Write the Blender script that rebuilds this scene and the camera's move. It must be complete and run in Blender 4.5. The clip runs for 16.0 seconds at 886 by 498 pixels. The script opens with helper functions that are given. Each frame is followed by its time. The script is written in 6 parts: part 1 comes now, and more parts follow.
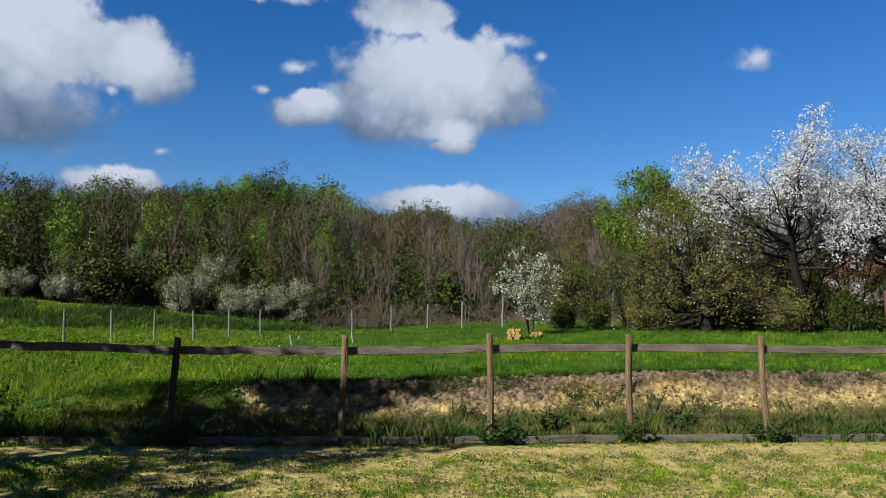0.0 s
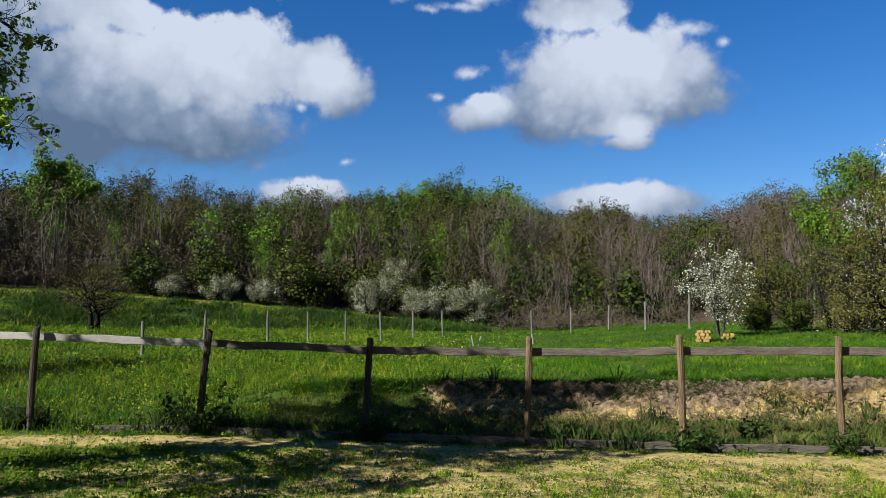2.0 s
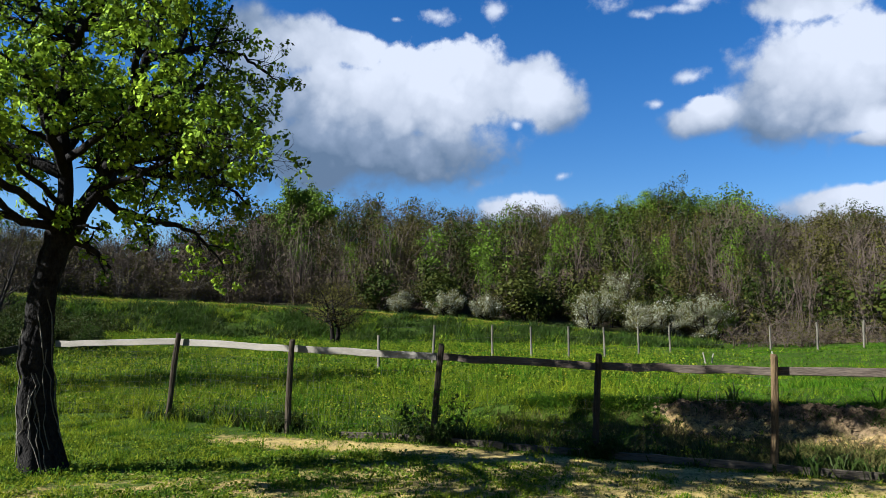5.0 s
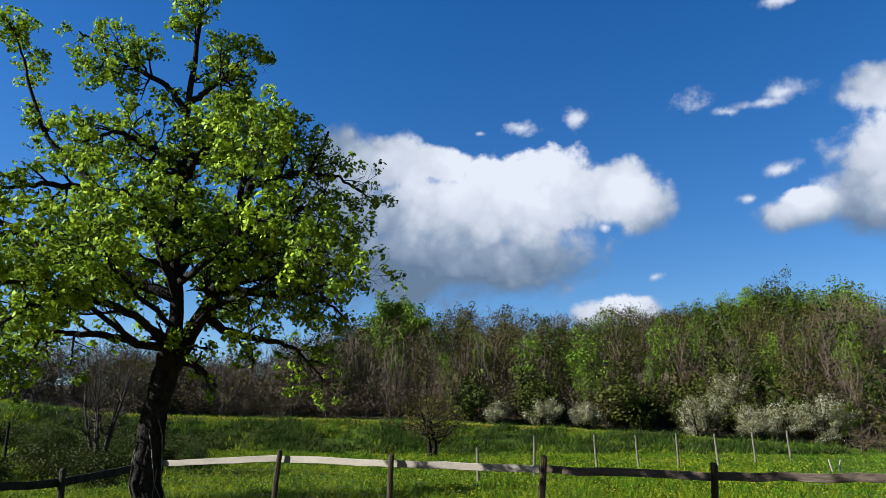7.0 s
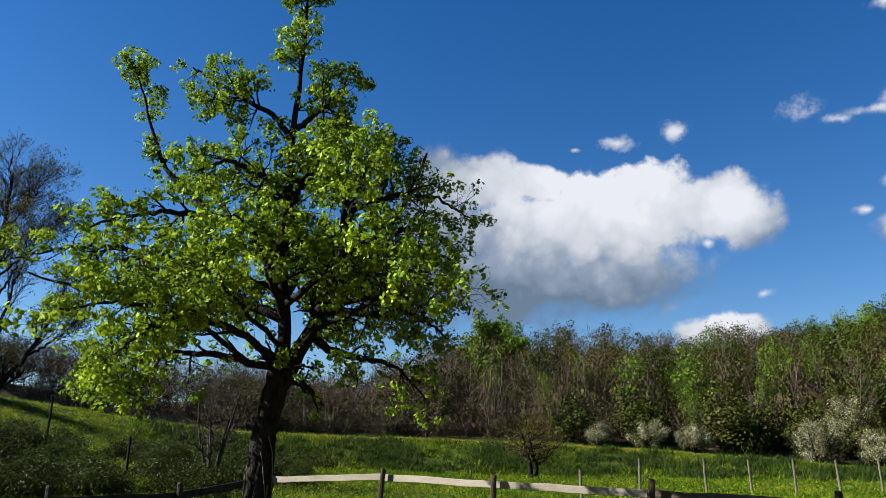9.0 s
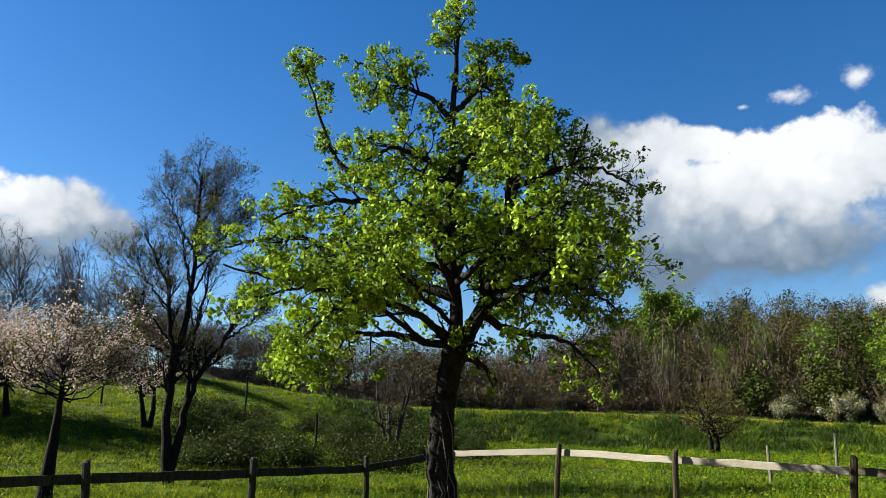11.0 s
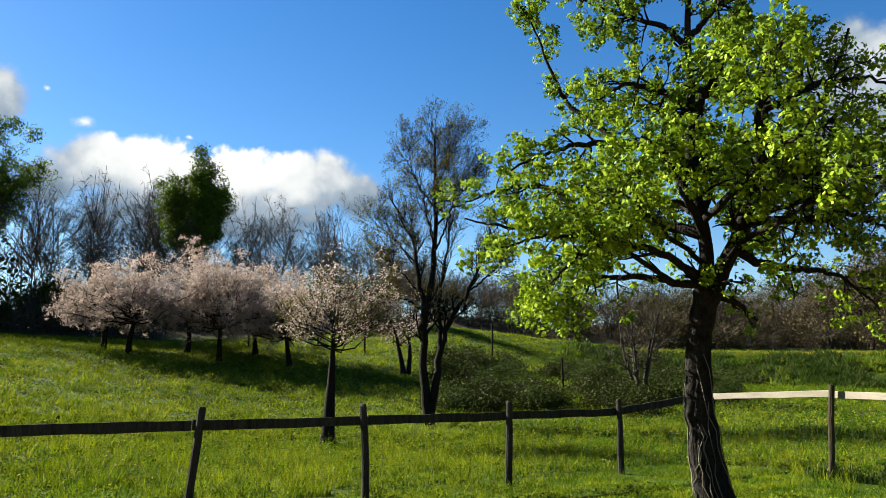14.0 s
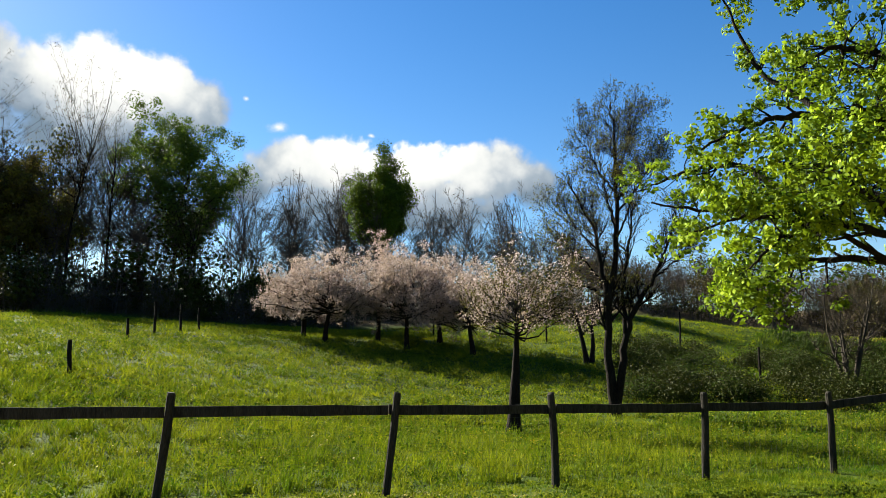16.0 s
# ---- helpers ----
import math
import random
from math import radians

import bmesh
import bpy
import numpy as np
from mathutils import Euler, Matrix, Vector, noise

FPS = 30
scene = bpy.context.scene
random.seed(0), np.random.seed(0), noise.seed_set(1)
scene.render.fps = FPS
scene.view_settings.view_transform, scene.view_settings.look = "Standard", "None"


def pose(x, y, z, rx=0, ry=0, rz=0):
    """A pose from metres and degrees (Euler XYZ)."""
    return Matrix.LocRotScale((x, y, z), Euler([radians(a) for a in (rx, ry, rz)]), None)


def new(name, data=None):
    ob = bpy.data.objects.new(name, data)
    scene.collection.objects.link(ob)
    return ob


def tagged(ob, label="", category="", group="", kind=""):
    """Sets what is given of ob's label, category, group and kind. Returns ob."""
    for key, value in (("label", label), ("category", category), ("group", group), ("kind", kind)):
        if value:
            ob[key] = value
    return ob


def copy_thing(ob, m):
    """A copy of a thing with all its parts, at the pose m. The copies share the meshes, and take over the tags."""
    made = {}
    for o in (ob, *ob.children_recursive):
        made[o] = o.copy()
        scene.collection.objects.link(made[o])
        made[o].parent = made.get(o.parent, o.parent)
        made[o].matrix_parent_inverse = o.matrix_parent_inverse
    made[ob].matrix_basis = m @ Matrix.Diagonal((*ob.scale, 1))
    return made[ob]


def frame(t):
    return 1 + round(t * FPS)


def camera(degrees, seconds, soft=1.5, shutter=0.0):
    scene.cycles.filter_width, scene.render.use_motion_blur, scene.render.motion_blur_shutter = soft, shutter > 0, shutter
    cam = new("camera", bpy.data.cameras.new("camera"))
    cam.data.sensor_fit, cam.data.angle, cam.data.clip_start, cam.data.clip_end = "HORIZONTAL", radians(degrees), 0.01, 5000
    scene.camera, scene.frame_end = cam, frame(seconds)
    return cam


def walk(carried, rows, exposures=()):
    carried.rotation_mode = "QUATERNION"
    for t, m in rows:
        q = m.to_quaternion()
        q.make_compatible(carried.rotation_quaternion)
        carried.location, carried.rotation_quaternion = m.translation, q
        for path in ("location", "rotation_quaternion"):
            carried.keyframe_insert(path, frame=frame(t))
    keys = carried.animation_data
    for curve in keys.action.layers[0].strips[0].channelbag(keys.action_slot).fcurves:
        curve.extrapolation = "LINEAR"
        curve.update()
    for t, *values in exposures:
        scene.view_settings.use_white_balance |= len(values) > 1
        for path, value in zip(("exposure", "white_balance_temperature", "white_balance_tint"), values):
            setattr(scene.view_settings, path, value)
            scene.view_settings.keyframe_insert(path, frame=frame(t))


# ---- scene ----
# A phone held at arm's length, panned to the left across a fenced yard, a wooded hill and an orchard.
cam = camera(60.83, 16.0, soft=0.45)
EYE, ARM = 1.55, 0.33
ROWS = [  # seconds, yaw, pitch, lean to the right
    (0.0, -0.00, 5.66, -0.77),
    (0.5, 2.63, 5.62, -0.83),
    (1.0, 5.61, 5.57, -0.90),
    (1.5, 9.50, 5.56, -1.00),
    (2.0, 13.36, 5.57, -0.76),
    (2.5, 15.98, 5.62, -0.45),
    (3.0, 18.54, 5.58, -0.41),
    (3.5, 20.38, 5.60, -0.54),
    (4.0, 23.29, 5.61, -0.69),
    (4.5, 27.28, 5.74, -0.95),
    (5.0, 29.90, 6.43, -1.07),
    (5.2, 30.67, 7.60, -1.13),
    (7.3, 38.06, 15.09, 0.27),
    (7.5, 38.83, 15.34, 0.23),
    (8.0, 40.52, 15.88, 0.01),
    (8.5, 41.44, 16.12, -0.17),
    (9.0, 44.52, 16.00, -0.86),
    (9.5, 47.92, 15.76, -1.24),
    (9.7, 49.33, 15.68, -1.37),
    (11.8, 60.88, 12.59, -0.42),
    (12.0, 61.78, 12.23, -0.34),
    (12.5, 63.96, 11.52, -0.08),
    (13.0, 66.87, 10.88, -0.28),
    (13.5, 72.01, 10.29, -0.61),
    (14.0, 74.80, 9.76, -0.26),
    (14.5, 76.96, 9.49, -0.14),
    (15.0, 80.43, 9.27, -0.24),
    (15.5, 84.68, 9.09, -0.51),
    (16.0, 88.38, 8.77, -0.81),
]


def held(yaw, pitch, lean):
    a = radians(yaw)
    return pose(-ARM * math.sin(a), ARM * math.cos(a), EYE, 90 + pitch, 0, yaw) @ pose(0, 0, 0, 0, 0, -lean)


walk(cam, [(t, held(yaw, pitch, lean)) for t, yaw, pitch, lean in ROWS], [(0.0, 1.80, 5680, 10), (5.0, 2.18, 5700, 10), (9.0, 2.20, 6350, 10), (12.0, 2.58, 6600, 5), (16.0, 2.68, 7100, 5)])

# ---- light ----
SUN_AZ, SUN_EL = 134.5, 30.5          # degrees to the left of the first view, and above the horizon
sun = new("sun", bpy.data.lights.new("sun", "SUN"))
sun.data.energy, sun.data.angle, sun.data.color = 5.0, radians(0.53), (1.0, 0.955, 0.87)
sun.matrix_world = pose(0, 0, 30, 90 - SUN_EL, 0, SUN_AZ + 180)
tagged(sun, kind="structure")

world = bpy.data.worlds.new("sky")
scene.world = world
world.use_nodes = True
wn, wl = world.node_tree.nodes, world.node_tree.links
wn.clear()


def wmath(op, a, b=None, c=None, clamp=False):
    n = wn.new("ShaderNodeMath")
    n.operation, n.use_clamp = op, clamp
    for k, v in enumerate((a, b, c)):
        if v is None:
            continue
        if isinstance(v, (int, float)):
            n.inputs[k].default_value = v
        else:
            wl.new(v, n.inputs[k])
    return n.outputs[0]


def wvec(op, a, b=None, c=None, out=0):
    n = wn.new("ShaderNodeVectorMath")
    n.operation = op
    for k, v in enumerate((a, b, c)):
        if v is None:
            continue
        if isinstance(v, tuple):
            n.inputs[k].default_value = v
        else:
            wl.new(v, n.inputs[k])
    return n.outputs[out]


sky = wn.new("ShaderNodeTexSky")
sky.sky_type, sky.sun_disc = "NISHITA", False
sky.sun_elevation, sky.sun_rotation = radians(SUN_EL), radians(-SUN_AZ)
sky.air_density, sky.dust_density, sky.ozone_density = 1.0, 0.12, 2.2
hue = wn.new("ShaderNodeHueSaturation")
hue.inputs["Saturation"].default_value = 1.38
hue.inputs["Hue"].default_value = 0.5095
hue.inputs["Value"].default_value = 0.55
wl.new(sky.outputs[0], hue.inputs["Color"])

# clouds: heaps of rounded lobes on the dome (degrees to the left, degrees up, half width, half height), and thin scraps
HEAPS, SCRAPS = [], []


def heap(*lobes):
    HEAPS.extend(lobes)


def scraps(*lobes):
    SCRAPS.extend(lobes)


heap((4.3, 17.2, 4.5, 3.5), (-0.5, 18.4, 4.8, 3.1), (-4.1, 17.1, 3.4, 2.9), (0.8, 15.9, 8.0, 2.3), (5.6, 15.5, 3.4, 2.1), (10.5, 15.7, 2.6, 1.4), (3.3, 22.9, 3.6, 1.4), (-0.6, 13.4, 2.2, 0.55))
scraps((11.3, 18.8, 2.3, 0.6), (-4.5, 21.0, 3.9, 0.8), (-7.8, 20.0, 0.9, 0.6), (13.9, 17.1, 1.1, 0.5), (-22.9, 18.6, 2.2, 1.2), (20.7, 12.2, 1.0, 0.6), (12.3, 23.4, 3.3, 0.6))
heap((37.6, 16.6, 6.7, 3.2), (31.4, 17.6, 5.7, 3.7), (28.3, 18.5, 4.1, 2.9), (33.7, 13.5, 8.7, 2.6), (39.8, 13.2, 6.2, 3.0), (23.6, 18.6, 3.5, 2.1), (21.3, 17.1, 2.2, 1.9), (41.6, 20.9, 3.4, 2.2), (37.1, 21.0, 2.2, 1.4), (45.3, 21.2, 2.7, 2.5), (45.5, 16.2, 5.0, 4.2), (47.5, 13.4, 4.0, 2.6))
scraps((31.1, 23.6, 1.7, 0.7), (26.2, 24.0, 2.0, 1.1), (17.3, 24.3, 2.1, 1.4), (14.7, 23.1, 1.7, 0.6), (10.9, 23.8, 2.7, 1.0), (24.5, 15.9, 0.7, 0.5), (10.3, 29.8, 2.2, 0.7), (33.8, 23.3, 0.8, 0.3))
heap((0.2, 8.4, 5.6, 1.8), (2.0, 8.9, 2.6, 1.3), (-2.8, 8.5, 3.0, 1.3), (23.9, 9.4, 3.3, 1.1))
heap((113.7, 19.0, 3.2, 2.8), (110.1, 18.5, 3.1, 2.7), (107.4, 18.0, 2.4, 2.1), (117.6, 17.6, 3.9, 3.2), (121.4, 18.2, 4.2, 3.0), (115.0, 15.5, 6.5, 2.6))
heap((100.0, 14.5, 3.3, 1.9), (96.2, 14.3, 3.8, 2.3), (91.0, 13.7, 4.3, 2.3), (84.9, 14.3, 3.7, 2.2), (92.7, 11.8, 10.3, 2.4), (103.2, 13.0, 2.4, 1.6), (81.4, 13.4, 2.2, 1.7))
scraps((101.1, 17.3, 1.1, 0.6), (94.1, 17.1, 0.4, 0.25), (103.5, 19.3, 0.4, 0.3))
tc = wn.new("ShaderNodeTexCoord")
sep = wn.new("ShaderNodeSeparateXYZ")
wl.new(tc.outputs["Generated"], sep.inputs[0])
az = wmath("DEGREES", wmath("ARCTAN2", wmath("MULTIPLY", sep.outputs[0], -1.0), sep.outputs[1]))
el = wmath("DEGREES", wmath("ARCSINE", sep.outputs[2]))
comb = wn.new("ShaderNodeCombineXYZ")
wl.new(az, comb.inputs[0]), wl.new(el, comb.inputs[1])


def wnoise(scale, detail, rough):
    n = wn.new("ShaderNodeTexNoise")
    n.inputs["Scale"].default_value, n.inputs["Detail"].default_value, n.inputs["Roughness"].default_value = scale, detail, rough
    wl.new(tc.outputs["Generated"], n.inputs["Vector"])
    return n


def wbillow(scale, at_):
    """Rounded puffs: high in the middle of each cell."""
    n = wn.new("ShaderNodeTexVoronoi")
    n.feature = "SMOOTH_F1"
    n.inputs["Scale"].default_value, n.inputs["Smoothness"].default_value = scale, 0.35
    wl.new(at_, n.inputs["Vector"])
    return wmath("SUBTRACT", 0.45, n.outputs["Distance"])


stir = wvec("ADD", tc.outputs["Generated"], wvec("MULTIPLY_ADD", wnoise(14.0, 4.0, 0.6).outputs["Color"], (0.05, 0.05, 0.05), (-0.025, -0.025, -0.025)))
puff = wmath("ADD", wmath("MULTIPLY", wbillow(22.0, stir), 0.62), wmath("MULTIPLY", wbillow(55.0, stir), 0.34))
fray = wmath("SUBTRACT", wnoise(30.0, 7.0, 0.62).outputs["Fac"], 0.5)
warp = wvec("MULTIPLY_ADD", wnoise(11.0, 3.0, 0.5).outputs["Color"], (2.4, 1.5, 0.0), (-1.2, -0.75, 0.0))
place = wvec("ADD", comb.outputs[0], warp)


def union(lobes, lift, melt):
    best = None
    for a0, e0, w, h in lobes:
        off = wvec("MULTIPLY_ADD", place, (1 / w, 1 / h, 0.0), (-a0 / w, -e0 / h - lift, 0.0))
        d = wvec("LENGTH", off, out=1)
        best = d if best is None else wmath("SMOOTH_MIN", best, d, melt)
    return best


SUNLIT = [(0.8, 19.8, 11.5, 6.6), (10.5, 16.8, 4.0, 2.6), (-0.6, 14.4, 3.5, 2.0), (31.5, 21.0, 17.0, 8.6), (22.5, 18.5, 5.0, 3.6), (0.2, 9.8, 7.0, 3.2), (24.0, 10.0, 5.0, 2.0), (113.5, 20.0, 10.0, 5.0), (92.0, 15.8, 14.0, 4.4)]
heaps, tops, thin = union(HEAPS, 0.0, 0.22), union(SUNLIT, 0.0, 0.2), union(SCRAPS, 0.0, 0.1)
lit = wmath("ADD", wmath("SUBTRACT", 1.08, tops), wmath("ADD", wmath("MULTIPLY", puff, 0.42), wmath("MULTIPLY", fray, 0.3)))
solid = wmath("ADD", wmath("SUBTRACT", 1.3, heaps), wmath("ADD", wmath("MULTIPLY", puff, 0.55), wmath("MULTIPLY", fray, 0.75)))
mask = wn.new("ShaderNodeMapRange")           # crisp where the sun strikes, soft below
mask.interpolation_type = "SMOOTHSTEP"
mask.inputs["From Min"].default_value = 0.0
wl.new(wmath("MULTIPLY_ADD", wmath("SUBTRACT", 1.0, lit, clamp=True), 0.5, 0.2), mask.inputs["From Max"])
wl.new(solid, mask.inputs["Value"])
haze = wmath("ADD", wmath("SUBTRACT", 0.85, thin), wmath("ADD", wmath("MULTIPLY", puff, 0.8), wmath("MULTIPLY", fray, 2.3)))
veil = wn.new("ShaderNodeMapRange")
veil.interpolation_type = "SMOOTHSTEP"
veil.inputs["From Min"].default_value, veil.inputs["From Max"].default_value = -0.05, 1.0
wl.new(haze, veil.inputs["Value"])
cover = wmath("MAXIMUM", mask.outputs[0], wmath("MULTIPLY", veil.outputs[0], 0.9))
glow = wmath("MAXIMUM", lit, wmath("MULTIPLY", wmath("SUBTRACT", 1.45, thin), 0.62))
shade = wn.new("ShaderNodeValToRGB")
shade.color_ramp.elements[0].position, shade.color_ramp.elements[0].color = 0.0, (0.17, 0.24, 0.34, 1)
shade.color_ramp.elements[1].position, shade.color_ramp.elements[1].color = 0.78, (0.92, 0.93, 0.97, 1)
for stop, tone in ((0.25, (0.34, 0.41, 0.52, 1)), (0.5, (0.70, 0.73, 0.79, 1))):
    shade.color_ramp.elements.new(stop).color = tone
wl.new(glow, shade.inputs[0])
bg_sky, bg_cloud, both, wout = wn.new("ShaderNodeBackground"), wn.new("ShaderNodeBackground"), wn.new("ShaderNodeMixShader"), wn.new("ShaderNodeOutputWorld")
wl.new(hue.outputs[0], bg_sky.inputs[0])
bg_sky.inputs[1].default_value = 0.0505
wl.new(shade.outputs[0], bg_cloud.inputs[0])
bg_cloud.inputs[1].default_value = 0.198
wl.new(cover, both.inputs[0]), wl.new(bg_sky.outputs[0], both.inputs[1]), wl.new(bg_cloud.outputs[0], both.inputs[2])
wl.new(both.outputs[0], wout.inputs[0])

# ---- materials ----
def mat(name, low, high, rough=0.85, scale=8.0, fine=60.0, bump=0.0, passing=0.0, coords="Object", gloss=0.04, tint=None, stretch=None):
    """A surface between two colours, by a coarse and a fine noise; passing: the share of light that a leaf lets pass;
    tint: a third colour that a 'tint' value on the points mixes in."""
    m = bpy.data.materials.new(name)
    m.use_nodes = True
    n, l = m.node_tree.nodes, m.node_tree.links
    shader = n["Principled BSDF"]
    shader.inputs["Roughness"].default_value = rough
    shader.inputs["Specular IOR Level"].default_value = gloss
    at = n.new("ShaderNodeTexCoord").outputs[coords]
    if stretch:
        mp = n.new("ShaderNodeMapping")
        mp.inputs["Scale"].default_value = stretch
        l.new(at, mp.inputs[0])
        at = mp.outputs[0]

    def noise_at(s, detail):
        t = n.new("ShaderNodeTexNoise")
        t.inputs["Scale"].default_value, t.inputs["Detail"].default_value = s, detail
        l.new(at, t.inputs["Vector"])
        return t.outputs["Fac"]

    a, b = noise_at(scale, 3.0), noise_at(fine, 4.0)
    add = n.new("ShaderNodeMath")
    add.operation = "ADD"
    l.new(a, add.inputs[0]), l.new(b, add.inputs[1])
    ramp = n.new("ShaderNodeValToRGB")
    ramp.color_ramp.elements[0].position, ramp.color_ramp.elements[0].color = 0.32, (*low, 1)
    ramp.color_ramp.elements[1].position, ramp.color_ramp.elements[1].color = 0.68, (*high, 1)
    half = n.new("ShaderNodeMath")
    half.operation = "MULTIPLY"
    half.inputs[1].default_value = 0.5
    l.new(add.outputs[0], half.inputs[0]), l.new(half.outputs[0], ramp.inputs[0])
    col = ramp.outputs[0]
    if tint:
        at2 = n.new("ShaderNodeAttribute")
        at2.attribute_name = "tint"
        mix = n.new("ShaderNodeMix")
        mix.data_type = "RGBA"
        mix.inputs[7].default_value = (*tint, 1)
        l.new(at2.outputs["Fac"], mix.inputs[0]), l.new(col, mix.inputs[6])
        col = mix.outputs[2]
    l.new(col, shader.inputs["Base Color"])
    if bump:
        bp = n.new("ShaderNodeBump")
        bp.inputs["Strength"].default_value, bp.inputs["Distance"].default_value = 1.0, bump
        l.new(b, bp.inputs["Height"]), l.new(bp.outputs[0], shader.inputs["Normal"])
    if passing:
        tr, ms = n.new("ShaderNodeBsdfTranslucent"), n.new("ShaderNodeMixShader")
        ms.inputs[0].default_value = passing
        l.new(col, tr.inputs[0]), l.new(shader.outputs[0], ms.inputs[1]), l.new(tr.outputs[0], ms.inputs[2])
        l.new(ms.outputs[0], n["Material Output"].inputs[0])
    return m


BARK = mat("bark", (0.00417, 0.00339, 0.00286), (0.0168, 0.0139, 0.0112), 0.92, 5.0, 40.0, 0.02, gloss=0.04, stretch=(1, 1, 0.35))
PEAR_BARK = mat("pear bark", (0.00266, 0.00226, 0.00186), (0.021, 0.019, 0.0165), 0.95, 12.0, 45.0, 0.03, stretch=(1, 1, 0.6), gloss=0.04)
GREY_BARK = mat("grey bark", (0.013, 0.011, 0.00913), (0.0442, 0.0378, 0.0313), 0.92, 3.0, 25.0, 0.0)
TWIG = mat("twigs", (0.0315, 0.0237, 0.0178), (0.0787, 0.0598, 0.0452), 0.92, 0.25, 2.0, 0.0)
GREY_TWIG = mat("grey twigs", (0.0234, 0.0195, 0.0168), (0.0663, 0.0567, 0.0489), 0.92, 0.25, 2.0, 0.0)
PEAR_LEAF = mat("pear leaves", (0.12, 0.196, 0.00668), (0.277, 0.373, 0.021), 0.65, 1.5, 9.0, 0.0, 0.26, tint=(0.0267, 0.0573, 0.00573))
SPRING_LEAF = mat("spring leaves", (0.0369, 0.0723, 0.00411), (0.09, 0.14, 0.0099), 0.6, 0.12, 1.5, 0.0, 0.2, tint=(0.0346, 0.0534, 0.00493))
DARK_LEAF = mat("dark leaves", (0.00762, 0.0146, 0.0019), (0.0229, 0.0337, 0.00381), 0.6, 0.12, 1.5, 0.0, 0.12, tint=(0.0318, 0.0348, 0.00508))
OLIVE_LEAF = mat("olive buds", (0.0216, 0.0229, 0.00318), (0.0495, 0.0483, 0.00699), 0.7, 0.12, 1.5, 0.0, 0.12, tint=(0.0355, 0.0241, 0.0127))
GREEN_BUD = mat("green buds", (0.0432, 0.0454, 0.0054), (0.119, 0.116, 0.014), 0.7, 0.3, 3.0, 0.0, 0.25, tint=(0.0485, 0.0367, 0.0161))
BLOSSOM = mat("white blossom", (0.307, 0.292, 0.277), (0.438, 0.431, 0.42), 0.7, 1.0, 12.0, 0.0, 0.3, tint=(0.219, 0.212, 0.175))
DULL_BLOSSOM = mat("dull blossom", (0.263, 0.256, 0.198), (0.409, 0.402, 0.336), 0.7, 1.0, 12.0, 0.0, 0.3, tint=(0.0946, 0.11, 0.0365))
PINK = mat("pink blossom", (0.22, 0.155, 0.148), (0.42, 0.355, 0.343), 0.7, 0.6, 8.0, 0.0, 0.45, tint=(0.17, 0.125, 0.085))
GRASS = mat("meadow grass", (0.00664, 0.0249, 0.00166), (0.0481, 0.108, 0.00415), 0.85, 0.8, 16.0, 0.0, 0.30, gloss=0.04, tint=(0.183, 0.199, 0.00913))
HERB = mat("meadow herbs", (0.00581, 0.0216, 0.00166), (0.0415, 0.0913, 0.00498), 0.8, 0.6, 8.0, 0.0, 0.3, gloss=0.04, tint=(0.141, 0.166, 0.0116))
DRY_GRASS = mat("dry grass", (0.116, 0.0847, 0.0135), (0.295, 0.232, 0.0492), 0.7, 2.5, 16.0, 0.0, 0.3, tint=(0.0889, 0.107, 0.00803))
WEED = mat("weeds", (0.0117, 0.0261, 0.00313), (0.0313, 0.0574, 0.00784), 0.6, 0.6, 6.0, 0.0, 0.35, tint=(0.0313, 0.0339, 0.0105))
ASH_LEAF = mat("ash leaves", (0.026, 0.052, 0.006), (0.07, 0.115, 0.012), 0.6, 0.12, 1.5, 0.0, 0.3, tint=(0.04, 0.065, 0.008))
WITHERED = mat("withered weeds", (0.028, 0.026, 0.008), (0.13, 0.105, 0.035), 0.8, 2.0, 14.0, 0.0, 0.2, tint=(0.042, 0.058, 0.009))
YELLOW = mat("yellow petals", (0.162, 0.129, 0.00518), (0.208, 0.172, 0.0105), 0.6, 3.0, 20.0, 0.0, 0.25)
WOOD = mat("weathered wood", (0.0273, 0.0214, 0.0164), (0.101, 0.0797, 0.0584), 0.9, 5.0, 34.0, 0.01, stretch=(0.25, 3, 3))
POST_WOOD = mat("post wood", (0.0282, 0.0187, 0.00941), (0.117, 0.0799, 0.0398), 0.9, 6.0, 40.0, 0.012, stretch=(3, 3, 0.3))
# side fence against the sun: its shaded look is put into the colour
BACKLIT_WOOD = mat("old wood darkened as backlit", (0.00811, 0.00734, 0.00609), (0.0381, 0.035, 0.0295), 0.9, 4.0, 30.0, 0.01, stretch=(3, 3, 0.5))
OLD_POST = mat("grey post wood", (0.0156, 0.0124, 0.0083), (0.0574, 0.0457, 0.03), 0.9, 4.0, 30.0, 0.008, stretch=(3, 3, 0.3))
GREY_BOARD = mat("grey board", (0.018, 0.015, 0.011), (0.092, 0.076, 0.054), 0.95, 3.0, 24.0, 0.008, stretch=(0.3, 3, 3))
PALE_WOOD = mat("pale wood", (0.129, 0.115, 0.0888), (0.188, 0.168, 0.136), 0.85, 3.0, 24.0, 0.004, stretch=(0.3, 3, 3))
STAKE_WOOD = mat("sun-bleached stake wood", (0.0457, 0.0416, 0.0295), (0.122, 0.111, 0.0838), 0.9, 4.0, 30.0, 0.006, stretch=(3, 3, 0.3))
CUT_WOOD = mat("split firewood", (0.11, 0.0625, 0.0156), (0.219, 0.141, 0.043), 0.8, 9.0, 40.0, 0.006)
WIRE = mat("wire", (0.0261, 0.0261, 0.0261), (0.0518, 0.0508, 0.0496), 0.6, 5.0, 50.0)
